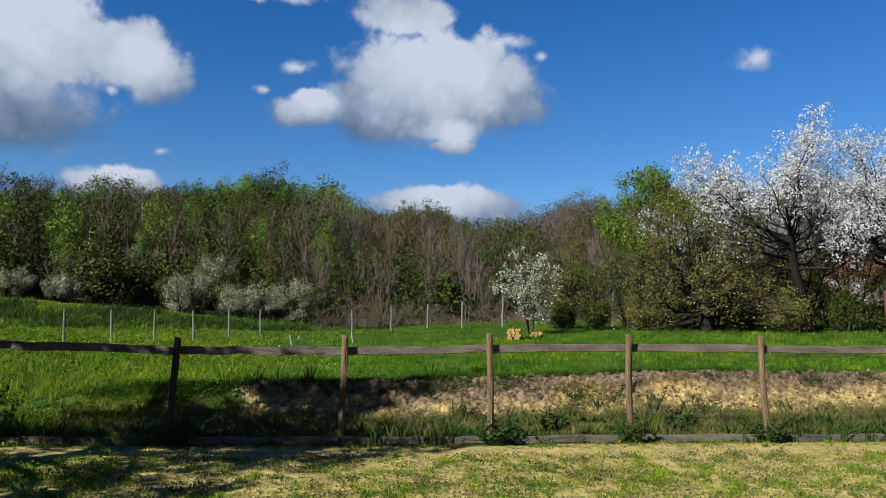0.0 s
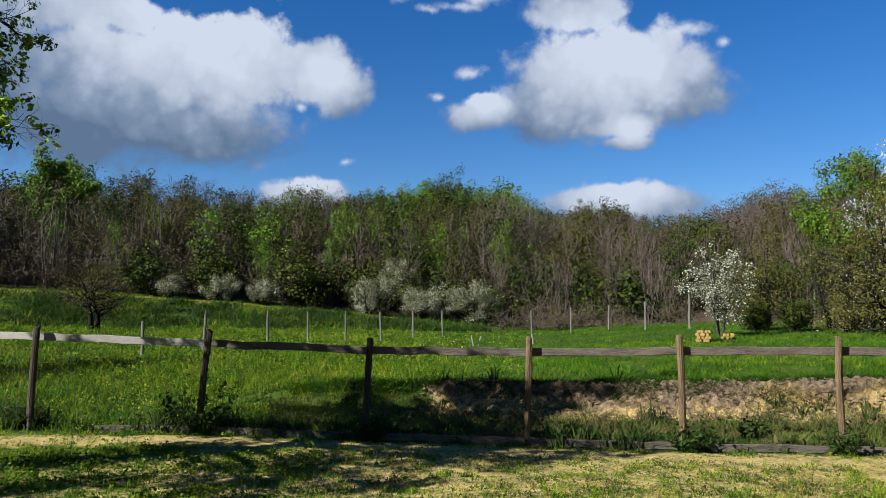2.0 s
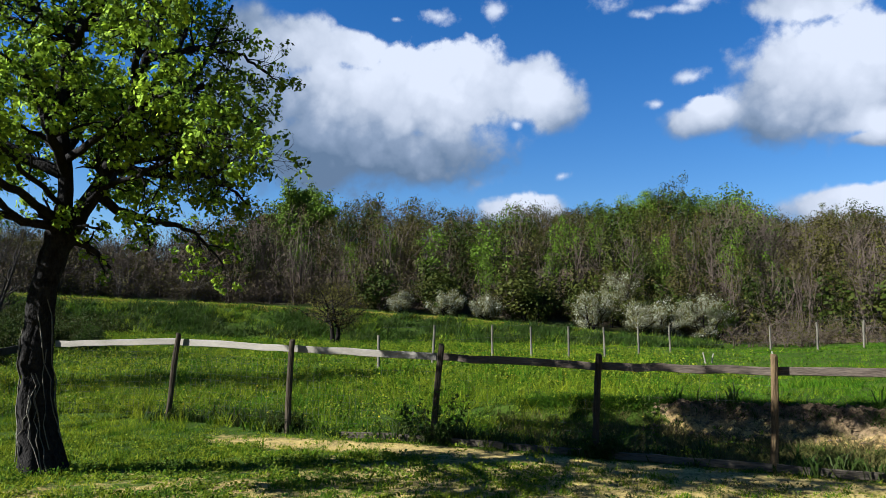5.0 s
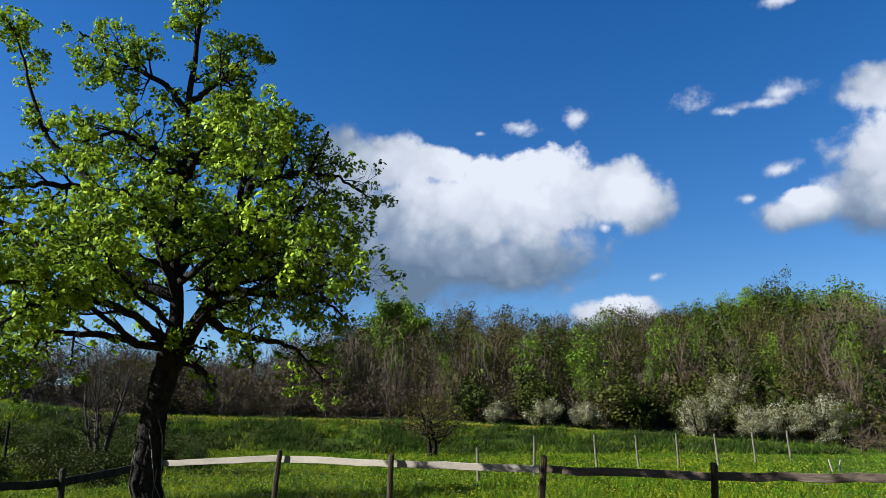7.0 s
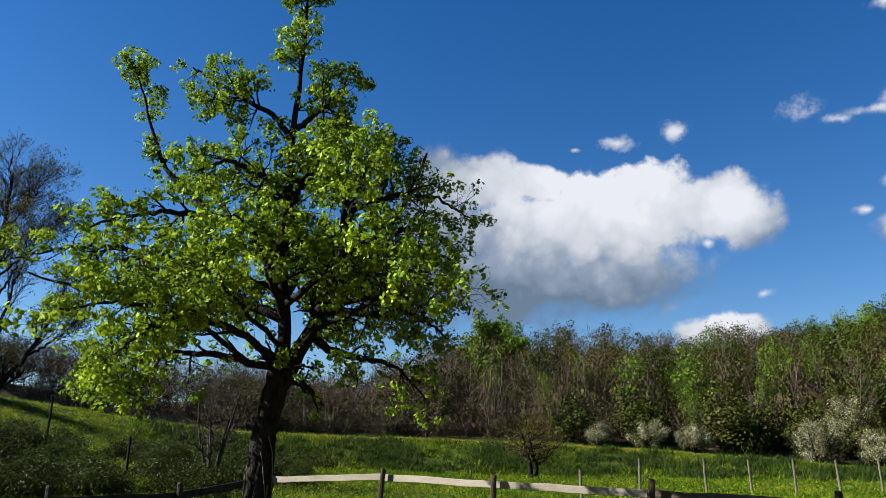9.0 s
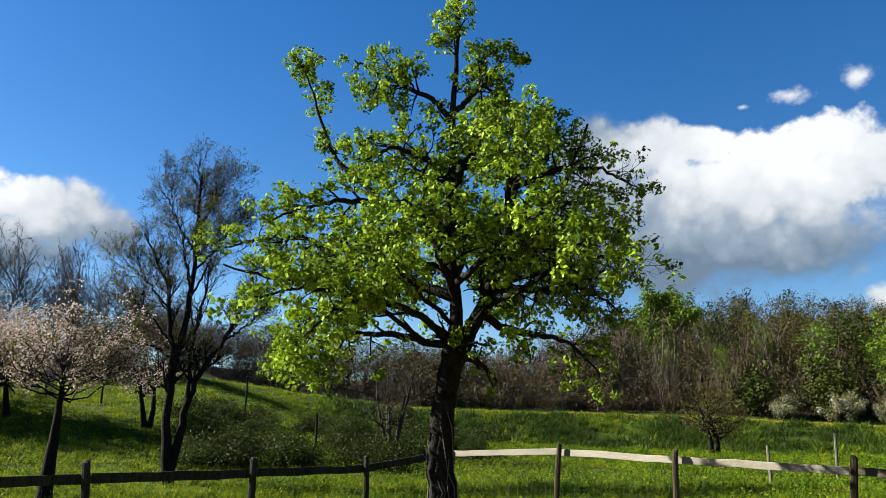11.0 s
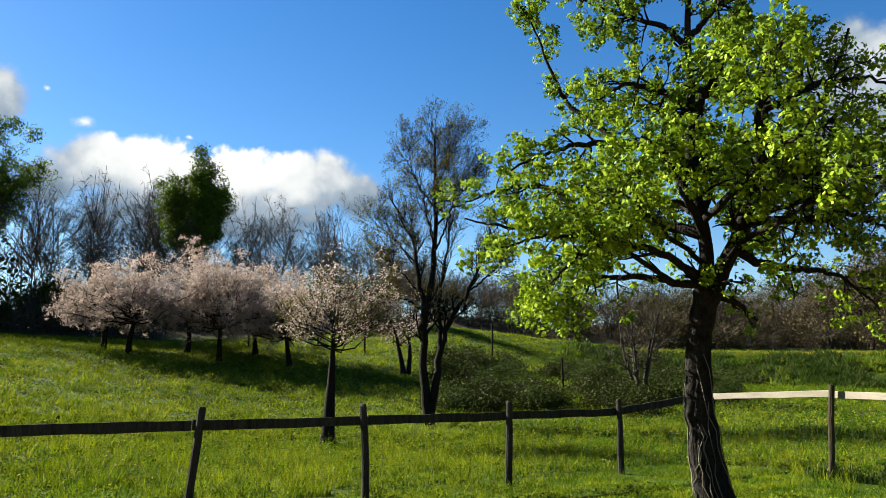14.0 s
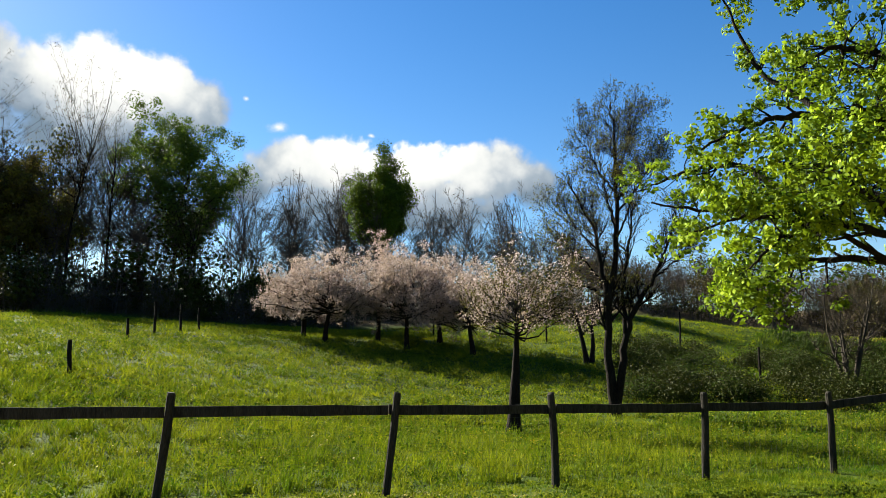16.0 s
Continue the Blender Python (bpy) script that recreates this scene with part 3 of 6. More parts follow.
def skeleton_of(rng, height, width, trunk_r, stems=1, limbs=14, low=0.35, lift=0.35, wander=0.14, second=6, third=4, lean=(0, 0), fine=0.30, splay=0.24, dome=False, grip=0.25):
    """Trunk, limbs, branches and twigs of a tree whose crown fills an uneven egg: the list of (paths, radii), coarse to fine.
    low: where the crown begins; lift: how steeply the limbs rise; fine: the branches' length by the crown's radius."""
    a = rng.uniform(0, 6.28) + np.arange(stems) * 6.28 / stems
    S = np.stack([np.cos(a), np.sin(a), 0 * a], 1) * trunk_r * (1.1 if stems > 1 else 0)
    D = np.stack([np.cos(a) * splay + lean[0], np.sin(a) * splay + lean[1], np.ones(stems)], 1) if stems > 1 else np.array([[lean[0], lean[1], 1.0]])
    T = stretch_paths(rng, S, D, height * (0.9 * rng.uniform(0.9, 1.02, stems) if not dome else np.full(stems, 0.62)), 8, wander * 0.5, 0.05)
    T[:, 0, 2] -= 0.15
    RT = taper(np.full(stems, trunk_r), np.full(stems, trunk_r * 0.1), 8)
    RT[:, 0] *= 1.35
    n = limbs * stems
    own = np.arange(n) % stems
    v = unit(rng.normal(0, 1, (n, 3)))
    rad = rng.uniform(0.6, 1.0, n)[:, None] * (0.88 + 0.16 * np.sin(3 * np.arctan2(v[:, 1], v[:, 0]) + 4 * v[:, 2] + rng.uniform(0, 6)))[:, None]
    mid_, rz, rx = (low + 1) / 2 * height, (1 - low) / 2 * height, width / 2
    if dome:                           # a rounded umbrella: filled above, flat below
        v[:, 2] = np.abs(v[:, 2]) - 0.06 * rng.uniform(0, 1, n)
        rad = rng.uniform(0.35, 1.0, n)[:, None] ** 0.5
        mid_, rz = low * height, (1 - low) * height
    lean_at = np.array([lean[0], lean[1], 0]) * mid_
    target = lean_at + np.array([0, 0, mid_]) + v * rad * np.array([rx, rx, rz])
    sf = np.clip((0.75 * low * height + (target[:, 2] - low * height) * (1 - lift)) / (height * (0.62 if dome else 0.9)), 0.08, 0.97) * 8
    k = np.minimum(sf.astype(int), 7)
    f = (sf - k)[:, None]
    start = T[own, k] * (1 - f) + T[own, k + 1] * f
    r0 = (RT[own, k] * (1 - f[:, 0]) + RT[own, k + 1] * f[:, 0]) * 0.55 * min(1.0, (24 / limbs) ** 0.5)
    out = (target - start) * np.array([1, 1, 0])
    ctrl = start + out * 0.55 + (target - start) * np.array([0, 0, 0.35]) + rng.normal(0, 0.06 * width, start.shape)
    u = np.linspace(0, 1, 7)[None, :, None]
    B1 = start[:, None] * (1 - u) ** 2 + ctrl[:, None] * 2 * u * (1 - u) + target[:, None] * u ** 2
    B1[:, 1:] += rng.normal(0, 0.012 * width, B1[:, 1:].shape)
    least = 0.0025 if height > 1.01 else 0.0012
    R1 = taper(r0, np.maximum(r0 * 0.18, least * 1.2), 6)
    reach = min(rx, rz) * fine
    B2, R2 = branch(rng, B1, R1, second, grip, 1.0, reach, 50, 4, wander, 0.05, 0.6, 0.3, absolute=True, least=least)
    B3, R3 = branch(rng, B2, R2, third, 0.15, 1.0, reach * 0.5, 45, 2, wander, 0.05, 0.65, 0.4, absolute=True, least=least)
    return [(T, RT), (B1, R1), (B2, R2), (B3, R3)]


def wood_mesh(rng, levels, sides=(9, 5, 3), twig=1.7):
    return join([tubes(P, R * (1 if k != sides[2] else max(1.0, twig / 1.7)), k) for (P, R), k in zip(levels, sides)] + [strips(rng, levels[3][0], levels[3][1] * twig)])


def tree(name, label, x, y, seed, bark, foliage, group="", turn=0.0, category="tree", twig=1.7, **shape):
    """A single tree: its trunk with all limbs, and one crown for each kind of foliage:
    (part's name, material, leaves for each twig, size, spread, upward turn, label), or, with "clump" for the upward turn,
    leaves for each rounded clump at a branch's end, and the clumps' radius for the spread; "tuft": the same at every twig's end."""
    rng = np.random.RandomState(seed)
    levels = skeleton_of(rng, **shape)
    root = thing(name, label, category, x, y, turn=turn, group=group)
    V, Q = wood_mesh(rng, levels, twig=twig)
    under(mesh_np("trunk", V, Q, mats=[bark], smooth=True), root)
    for part_name, material, per, size, spread, up, part_label in foliage:
        if up == "clump":
            V, Q, tint = clumps(rng, np.concatenate([levels[2][0][:, -1], levels[2][0][::2, 2], levels[1][0][:, -1], levels[1][0][:, -2], levels[1][0][:, -3]]), spread, per, size)
        elif up == "tuft":
            V, Q, tint = clumps(rng, np.concatenate([levels[3][0][:, -1], levels[2][0][:, -1], levels[2][0][:, 2], levels[1][0][:, -2]]), spread, per, size)
        else:
            C = np.concatenate([along(rng, levels[3][0], per)[0], along(rng, levels[2][0], max(1, per // 2))[0]])
            V, Q, tint = leaves(rng, C, size, spread, up)
        under(mesh_np(part_name, V, Q, mats=[material], attrs=[("tint", tint)]), root, part_label)
    return root


def earth_bank():
    """The raw face of the bank, crumbling and undercut below the turf, laid over the ground."""
    s = np.arange(-3.9, 10.5, 0.03)
    u = np.arange(-0.10, 1.40, 0.028)
    S, U = np.meshgrid(s, u, indexing="ij")
    X = S.ravel()
    Y = np.interp(X, FENCE_X, FENCE_Y) + 1.55 + U.ravel() - 0.28 * waves(X, np.interp(X, FENCE_X, FENCE_Y) + 2, 1.6, 3)
    Z = ground_z(X, Y)
    f = U.ravel() / 1.3
    b = np.clip(bank(X, Y) * 1.6, 0, 1)
    rough = 0.09 * np.abs(waves(X, Y * 2, 9, 51)) + 0.05 * np.abs(waves(X, Y * 2, 21, 52)) + 0.035 * waves(X, Y, 45, 53)
    ends = np.clip((X + 3.9) / 1.0, 0, 1)
    hang = np.exp(-((f - 0.72) / 0.12) ** 2) * (0.14 + 0.16 * waves(X, 0 * X, 2.3, 54) + 0.08 * waves(X, 0 * X, 7.1, 56))
    Z = Z + b * ends * (rough + 0.02) + (b * ends - 1) * 0.10
    Y = Y - b * ends * hang
    n, m_ = len(s), len(u)
    i, j = np.meshgrid(np.arange(n - 1), np.arange(m_ - 1), indexing="ij")
    i, j = i.ravel(), j.ravel()
    quads = np.stack([i * m_ + j, (i + 1) * m_ + j, (i + 1) * m_ + j + 1, i * m_ + j + 1], 1)
    # where the grey-brown colour sets in, darkened for shade under the overhang
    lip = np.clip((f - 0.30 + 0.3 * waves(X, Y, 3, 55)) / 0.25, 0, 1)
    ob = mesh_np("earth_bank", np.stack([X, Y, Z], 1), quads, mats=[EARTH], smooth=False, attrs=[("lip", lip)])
    tagged(ob, "crumbling raw earth bank with dry straw-coloured foot", "bank", kind="structure")


earth_bank()

# ---- the wooded hill and the wood behind the orchard ----
def template(seed, foliage, **shape):
    """A light tree for the far wood: wood and leaves as arrays, one metre tall. foliage: the clumps' radius, leaves for each, their size."""
    rng = np.random.RandomState(seed)
    radius, per, size = foliage
    (T, RT), (B1, R1), (B2, R2), (B3, R3) = skeleton_of(rng, height=1.0, **shape)
    bits = [tubes(T[:, ::2], RT[:, ::2], 4), strips(rng, B1[:, ::3], R1[:, ::3] * 1.3)]
    if per < 20:
        bits += [strips(rng, B2[:, ::4], R2[:, ::4] * 1.3), strips(rng, B3[:, ::2], R3[:, ::2] * 1.25)]
    return join(bits), clumps(rng, np.concatenate([B1[:, -1], B1[::2, 3]]), radius, per, size) if per else None


SKY_AZ = [-40, -16, -12.9, -10.8, -8.6, -6.2, -3.7, -1.1, 0.5, 2.6, 4, 6, 7.3, 9.3, 11, 12.7, 14.9, 17, 19.6, 22.1, 23.8, 26.3, 28.5, 31.4, 34.6, 38.4, 40.2, 42.5, 46, 53, 60, 75, 82, 90, 98, 104, 112, 120]
SKY_EL = [11, 10.4, 9.5, 10.4, 9.6, 8.8, 8.0, 8.4, 9.2, 9.1, 8.5, 8.8, 10.1, 10.7, 10.3, 11.2, 10.6, 10.3, 10.0, 9.7, 10.7, 9.5, 10.0, 10.5, 10.9, 10.0, 11.4, 9.4, 7.0, 5.8, 6.3, 7.5, 12.6, 13.2, 14.0, 14.0, 14.5, 15]


def skyline(az):
    return np.interp(az, SKY_AZ, SKY_EL)


def wood(name, label, kinds, spots, bark, leaf):
    """One mesh of many far trees: kinds are templates, spots are (x, y, height, spread)."""
    Vw, Qw, Vl, Ql, tl, ow, ol = [], [], [], [], [], 0, 0
    rng = np.random.RandomState(len(spots))
    for x, y, h, w in spots:
        (V, Q), L = kinds[rng.randint(len(kinds))]
        a, z = rng.uniform(0, 6.28), gz(x, y) - 0.1
        M = np.array([[math.cos(a) * w, -math.sin(a) * w, 0], [math.sin(a) * w, math.cos(a) * w, 0], [0, 0, h]])
        Vw.append(V @ M.T + [x, y, z]), Qw.append(Q + ow)
        ow += len(V)
        if L:
            V, Q, t = L
            Vl.append(V @ M.T + [x, y, z]), Ql.append(Q + ol), tl.append(np.clip(t * 0.45 + rng.uniform(-0.4, 0.7), 0, 1))
            ol += len(V)
    root = mesh_np(name, np.concatenate(Vw), np.concatenate(Qw), mats=[bark], smooth=True)
    tagged(root, label, "woodland", kind="stuff")
    if Vl:
        ob = mesh_np("foliage", np.concatenate(Vl), np.concatenate(Ql), mats=[leaf], attrs=[("tint", np.concatenate(tl))])
        under(ob, root)
        tagged(ob, kind="stuff")
    return root


THIN = dict(width=0.55, trunk_r=0.007, limbs=20, low=0.25, lift=0.35, wander=0.2, second=5, third=4, fine=0.45)
ROUND = dict(width=0.6, trunk_r=0.011, limbs=22, low=0.18, lift=0.35, wander=0.14, second=6, third=1, fine=0.34)
BUSH = dict(width=1.0, trunk_r=0.012, stems=3, limbs=6, low=0.04, lift=0.4, wander=0.2, second=4, third=2, fine=0.42)
bare_kinds = [template(s, (0, 0, 0), **THIN) for s in (1, 2, 3, 4)]
bud_kinds = [template(s, (0.10, 30, 0.022), **{**ROUND, "trunk_r": 0.008}) for s in (5, 6, 7)]
leaf_kinds = [template(s, (0.105, 44, 0.026), **ROUND) for s in (8, 9, 10)] + [template(s, (0.075, 40, 0.023), **{**ROUND, "width": 0.34, "low": 0.08}) for s in (15, 16)]
bush_kinds = [template(s, (0.24, 24, 0.07), **BUSH) for s in (11, 12)]
brush_kinds = [template(s, (0.2, 5, 0.045), **BUSH) for s in (13, 14)]
thicket_kinds = [template(s, (0, 0, 0), width=0.4, trunk_r=0.007, stems=4, limbs=5, low=0.2, lift=0.6, wander=0.1, second=4, third=3, fine=0.5) for s in (21, 22, 23)]
spots = {"thicket": [], "orchard bare": [], "orchard dark": [], "orchard brush": [], "bare": [], "bud": [], "green": [], "dark": [], "bush": [], "brush": []}
rng = np.random.RandomState(7)


def pick(u, **shares):
    """One of the kinds, by their shares."""
    for kind_, share in shares.items():
        u -= share
        if u < 0:
            return kind_
    return kind_


for k in range(640):
    az, d = rng.uniform(-33, 46), 49.5 + 53 * rng.uniform(0, 1) ** 0.85
    x, y = at(az, d)
    top = 1.55 + d * math.tan(radians(float(skyline(az)))) - gz(x, y)
    h = float(np.clip(rng.uniform(3.6, 7.6), 2.6, max(3.0, top * rng.uniform(0.86, 1.0))))
    u = rng.uniform()
    if d > 80:
        h = float(np.clip(top * rng.uniform(0.9, 1.03), 2.6, 11))
        if 6 < az < 18.5 or 39 < az < 42.3:
            kind = pick(u, green=0.8, dark=0.2)
        elif 26 < az < 38.5:
            kind = pick(u, bare=0.5, bud=0.34, dark=0.16)
        elif az < 6:
            kind = pick(u, bud=0.4, dark=0.4, bare=0.2) if 0 < az < 3.5 else pick(u, bare=0.5, bud=0.36, dark=0.14)
        else:
            kind = pick(u, bud=0.45, dark=0.3, bare=0.2, green=0.05)
    else:
        kind = pick(u, bare=0.45, bud=0.4, dark=0.15) if az < 7 else pick(u, bud=0.40, bare=0.14, dark=0.34, green=0.12)
    spots[kind].append((x, y, h, h * rng.uniform(0.85, 1.25)))
for az, wide, kind in ((18.2, 0.6, "green"), (16.6, 0.65, "green"), (15.0, 0.6, "green"), (13.9, 0.6, "dark"), (12.7, 0.5, "dark"), (10.5, 0.9, "green"), (9.2, 0.95, "green"), (7.7, 0.75, "green"), (2.6, 0.8, "dark"), (0.6, 0.8, "dark"), (41.2, 0.9, "green"), (39.4, 0.8, "green")):
    x, y = at(az, 84.0)                # crowns that stand out on the ridge
    h = (1.55 + 84 * math.tan(radians(float(skyline(az)) + (0.7 if az == 12.7 else 0.25))) - gz(x, y)) / 0.97
    spots[kind].append((x, y, h, h * wide * 1.25))
for k in range(150):                   # thickets and saplings that close the foot of the wood
    az, d = rng.uniform(7, 36), rng.uniform(48.5, 62)
    x, y = at(az, d)
    h = rng.uniform(1.4, 3.4)
    spots[pick(rng.uniform(), brush=0.45, bush=0.35, bud=0.2)].append((x, y, h, h * rng.uniform(0.9, 1.3)))
for k in range(60):                   # thin poles crowding at the front of the wood
    az, d = rng.uniform(-16, 12) if k % 3 else rng.uniform(12, 45), rng.uniform(47.5, 60)
    x, y = at(az, d)
    h = rng.uniform(4.0, 7.0)
    spots["thicket"].append((x, y, h, h * rng.uniform(0.8, 1.2)))
for k in range(170):                   # scrub along the ridge
    az, d = rng.uniform(-33, 46), rng.uniform(90, 108)
    x, y = at(az, d)
    h = rng.uniform(3.0, 4.6)
    spots["brush"].append((x, y, h, h * 1.5))
for k in range(250):                   # undergrowth at the edge of the wood
    az, d = rng.uniform(-16, 60), rng.uniform(48.0, 54)
    x, y = at(az, d)
    h = rng.uniform(1.6, 3.6)
    spots["brush" if rng.uniform() < 0.6 or az > 38 else "bush"].append((x, y, h, h * rng.uniform(0.9, 1.3)))
for k in range(18):                    # young bright trees standing out of the brown wood
    az, d = rng.uniform(6, 42), rng.uniform(52, 65)
    x, y = at(az, d)
    h = rng.uniform(4.0, 6.5)
    spots["green"].append((x, y, h, h * rng.uniform(0.5, 0.75)))
for k in range(60):                    # scrub hiding the foot of the wood behind the embankment
    az, d = rng.uniform(34, 60), rng.uniform(47.8, 51)
    x, y = at(az, d)
    h = rng.uniform(1.0, 2.4)
    spots["brush"].append((x, y, h, h * rng.uniform(1.0, 1.4)))
for k in range(110):                   # the brown depth of the wood where the ridge dips
    az, d = rng.uniform(-17, 9), rng.uniform(58, 92)
    x, y = at(az, d)
    top = 1.55 + d * math.tan(radians(float(skyline(az)))) - gz(x, y)
    h = min(rng.uniform(5.5, 9.0), max(3.0, top))
    spots["bare" if rng.uniform() < 0.7 else "bud"].append((x, y, h, h * rng.uniform(1.0, 1.4)))
for k in range(70):
    az, d = rng.uniform(-17, 9), rng.uniform(99, 110)
    x, y = at(az, d)
    h = rng.uniform(2.6, 4.2)
    spots["brush"].append((x, y, h, h * 1.6))
for k in range(22):                    # twiggy shrubs under the tall trees above the slope
    az, d = rng.uniform(99, 124), rng.uniform(50, 56)
    x, y = at(az, d)
    h = rng.uniform(3.0, 5.2)
    spots["orchard brush"].append((x, y, h, h * rng.uniform(0.8, 1.0)))
for k in range(90):                    # scrub along the top of the slope
    az, d = rng.uniform(95, 124), rng.uniform(46.5, 52)
    x, y = at(az, d)
    h = rng.uniform(1.2, 3.6)
    spots["orchard brush"].append((x, y, h, h * rng.uniform(0.9, 1.3)))
for k in range(70):                    # brush before the wood where the meadow narrows
    az, d = rng.uniform(-17, 9), rng.uniform(41.5, 48)
    x, y = at(az, d)
    h = rng.uniform(0.8, 2.2)
    spots["brush"].append((x, y, h, h * rng.uniform(1.0, 1.4)))
for k in range(260):                   # low brown wood beyond the embankment
    az, d = rng.uniform(44, 78), rng.uniform(50, 66)
    x, y = at(az, d)
    top = 1.55 + d * math.tan(radians(float(skyline(az)))) - gz(x, y)
    spots["bare" if rng.uniform() < 0.7 else "bud"].append((x, y, max(2.4, top * rng.uniform(0.9, 1.55)), max(4.5, 1.6 * top)))
for k in range(160):                   # the tall bare wood behind the orchard
    az, d = rng.uniform(76, 122), rng.uniform(55, 71)
    x, y = at(az, d)
    top = 1.55 + d * math.tan(radians(float(skyline(az)))) - gz(x, y)
    u = rng.uniform()
    spots["orchard dark" if az > 101 and u < 0.06 else "orchard bare"].append((x, y, top * rng.uniform(0.75, 1.2), top * rng.uniform(0.7, 1.0)))
for k in range(300):
    az, d = rng.uniform(46, 82) if k % 2 else rng.uniform(82, 123), rng.uniform(48, 57)
    x, y = at(az, d)
    h = rng.uniform(1.4, 3.2) if az < 100 else rng.uniform(1.5, 4.5)
    spots["orchard brush" if rng.uniform() < 0.7 or az < 80 else "bush"].append((x, y, h, h * rng.uniform(0.8, 1.2)))

wood("bare_woodland", "grey-brown leafless spring wood on the hill", bare_kinds, spots["bare"], TWIG, None)
wood("thicket", "thin leafless poles crowding the front of the wood", thicket_kinds, spots["thicket"], TWIG, None)
wood("budding_woodland", "brown and olive trees just coming into bud", bud_kinds, spots["bud"], TWIG, OLIVE_LEAF)
wood("green_woodland", "tall trees in fresh bright green leaf", leaf_kinds, spots["green"], GREY_BARK, SPRING_LEAF)
wood("shaded_woodland", "dull dark green trees among the bare ones", leaf_kinds, spots["dark"], BARK, DARK_LEAF)
wood("undergrowth", "low green bushes at the edge of the wood", bush_kinds, spots["bush"], BARK, DARK_LEAF)
wood("brushwood", "twiggy brown brushwood under the trees", brush_kinds, spots["brush"], TWIG, OLIVE_LEAF)
wood("bare_orchard_wood", "grey leafless trees behind the orchard", bare_kinds, spots["orchard bare"], GREY_TWIG, None)
wood("leafy_orchard_wood", "dark green trees among the bare ones behind the orchard", leaf_kinds, spots["orchard dark"], BARK, DARK_LEAF)
wood("orchard_brushwood", "dark brushwood at the top of the slope", brush_kinds, spots["orchard brush"], GREY_TWIG, OLIVE_LEAF)

def limb_paths(rng, limbs, pull=1.0):
    """Smooth paths and radii through the given stations of each limb: (radius at the foot, at the tip, stations)."""
    P, R = [], []
    for r0, r1, pts in limbs:
        pts = np.array(pts, float)
        t = np.linspace(0, len(pts) - 1, 25)
        way = np.stack([np.interp(t, np.arange(len(pts)), pts[:, k]) for k in range(3)], 1)
        for _ in range(5):
            way[1:-1] = 0.25 * way[:-2] + 0.5 * way[1:-1] + 0.25 * way[2:]
        way[3:-1] += rng.normal(0, 0.012 * pull, way[3:-1].shape)
        P.append(way), R.append(np.linspace(r0, r1, 25))
    return np.array(P), np.array(R)


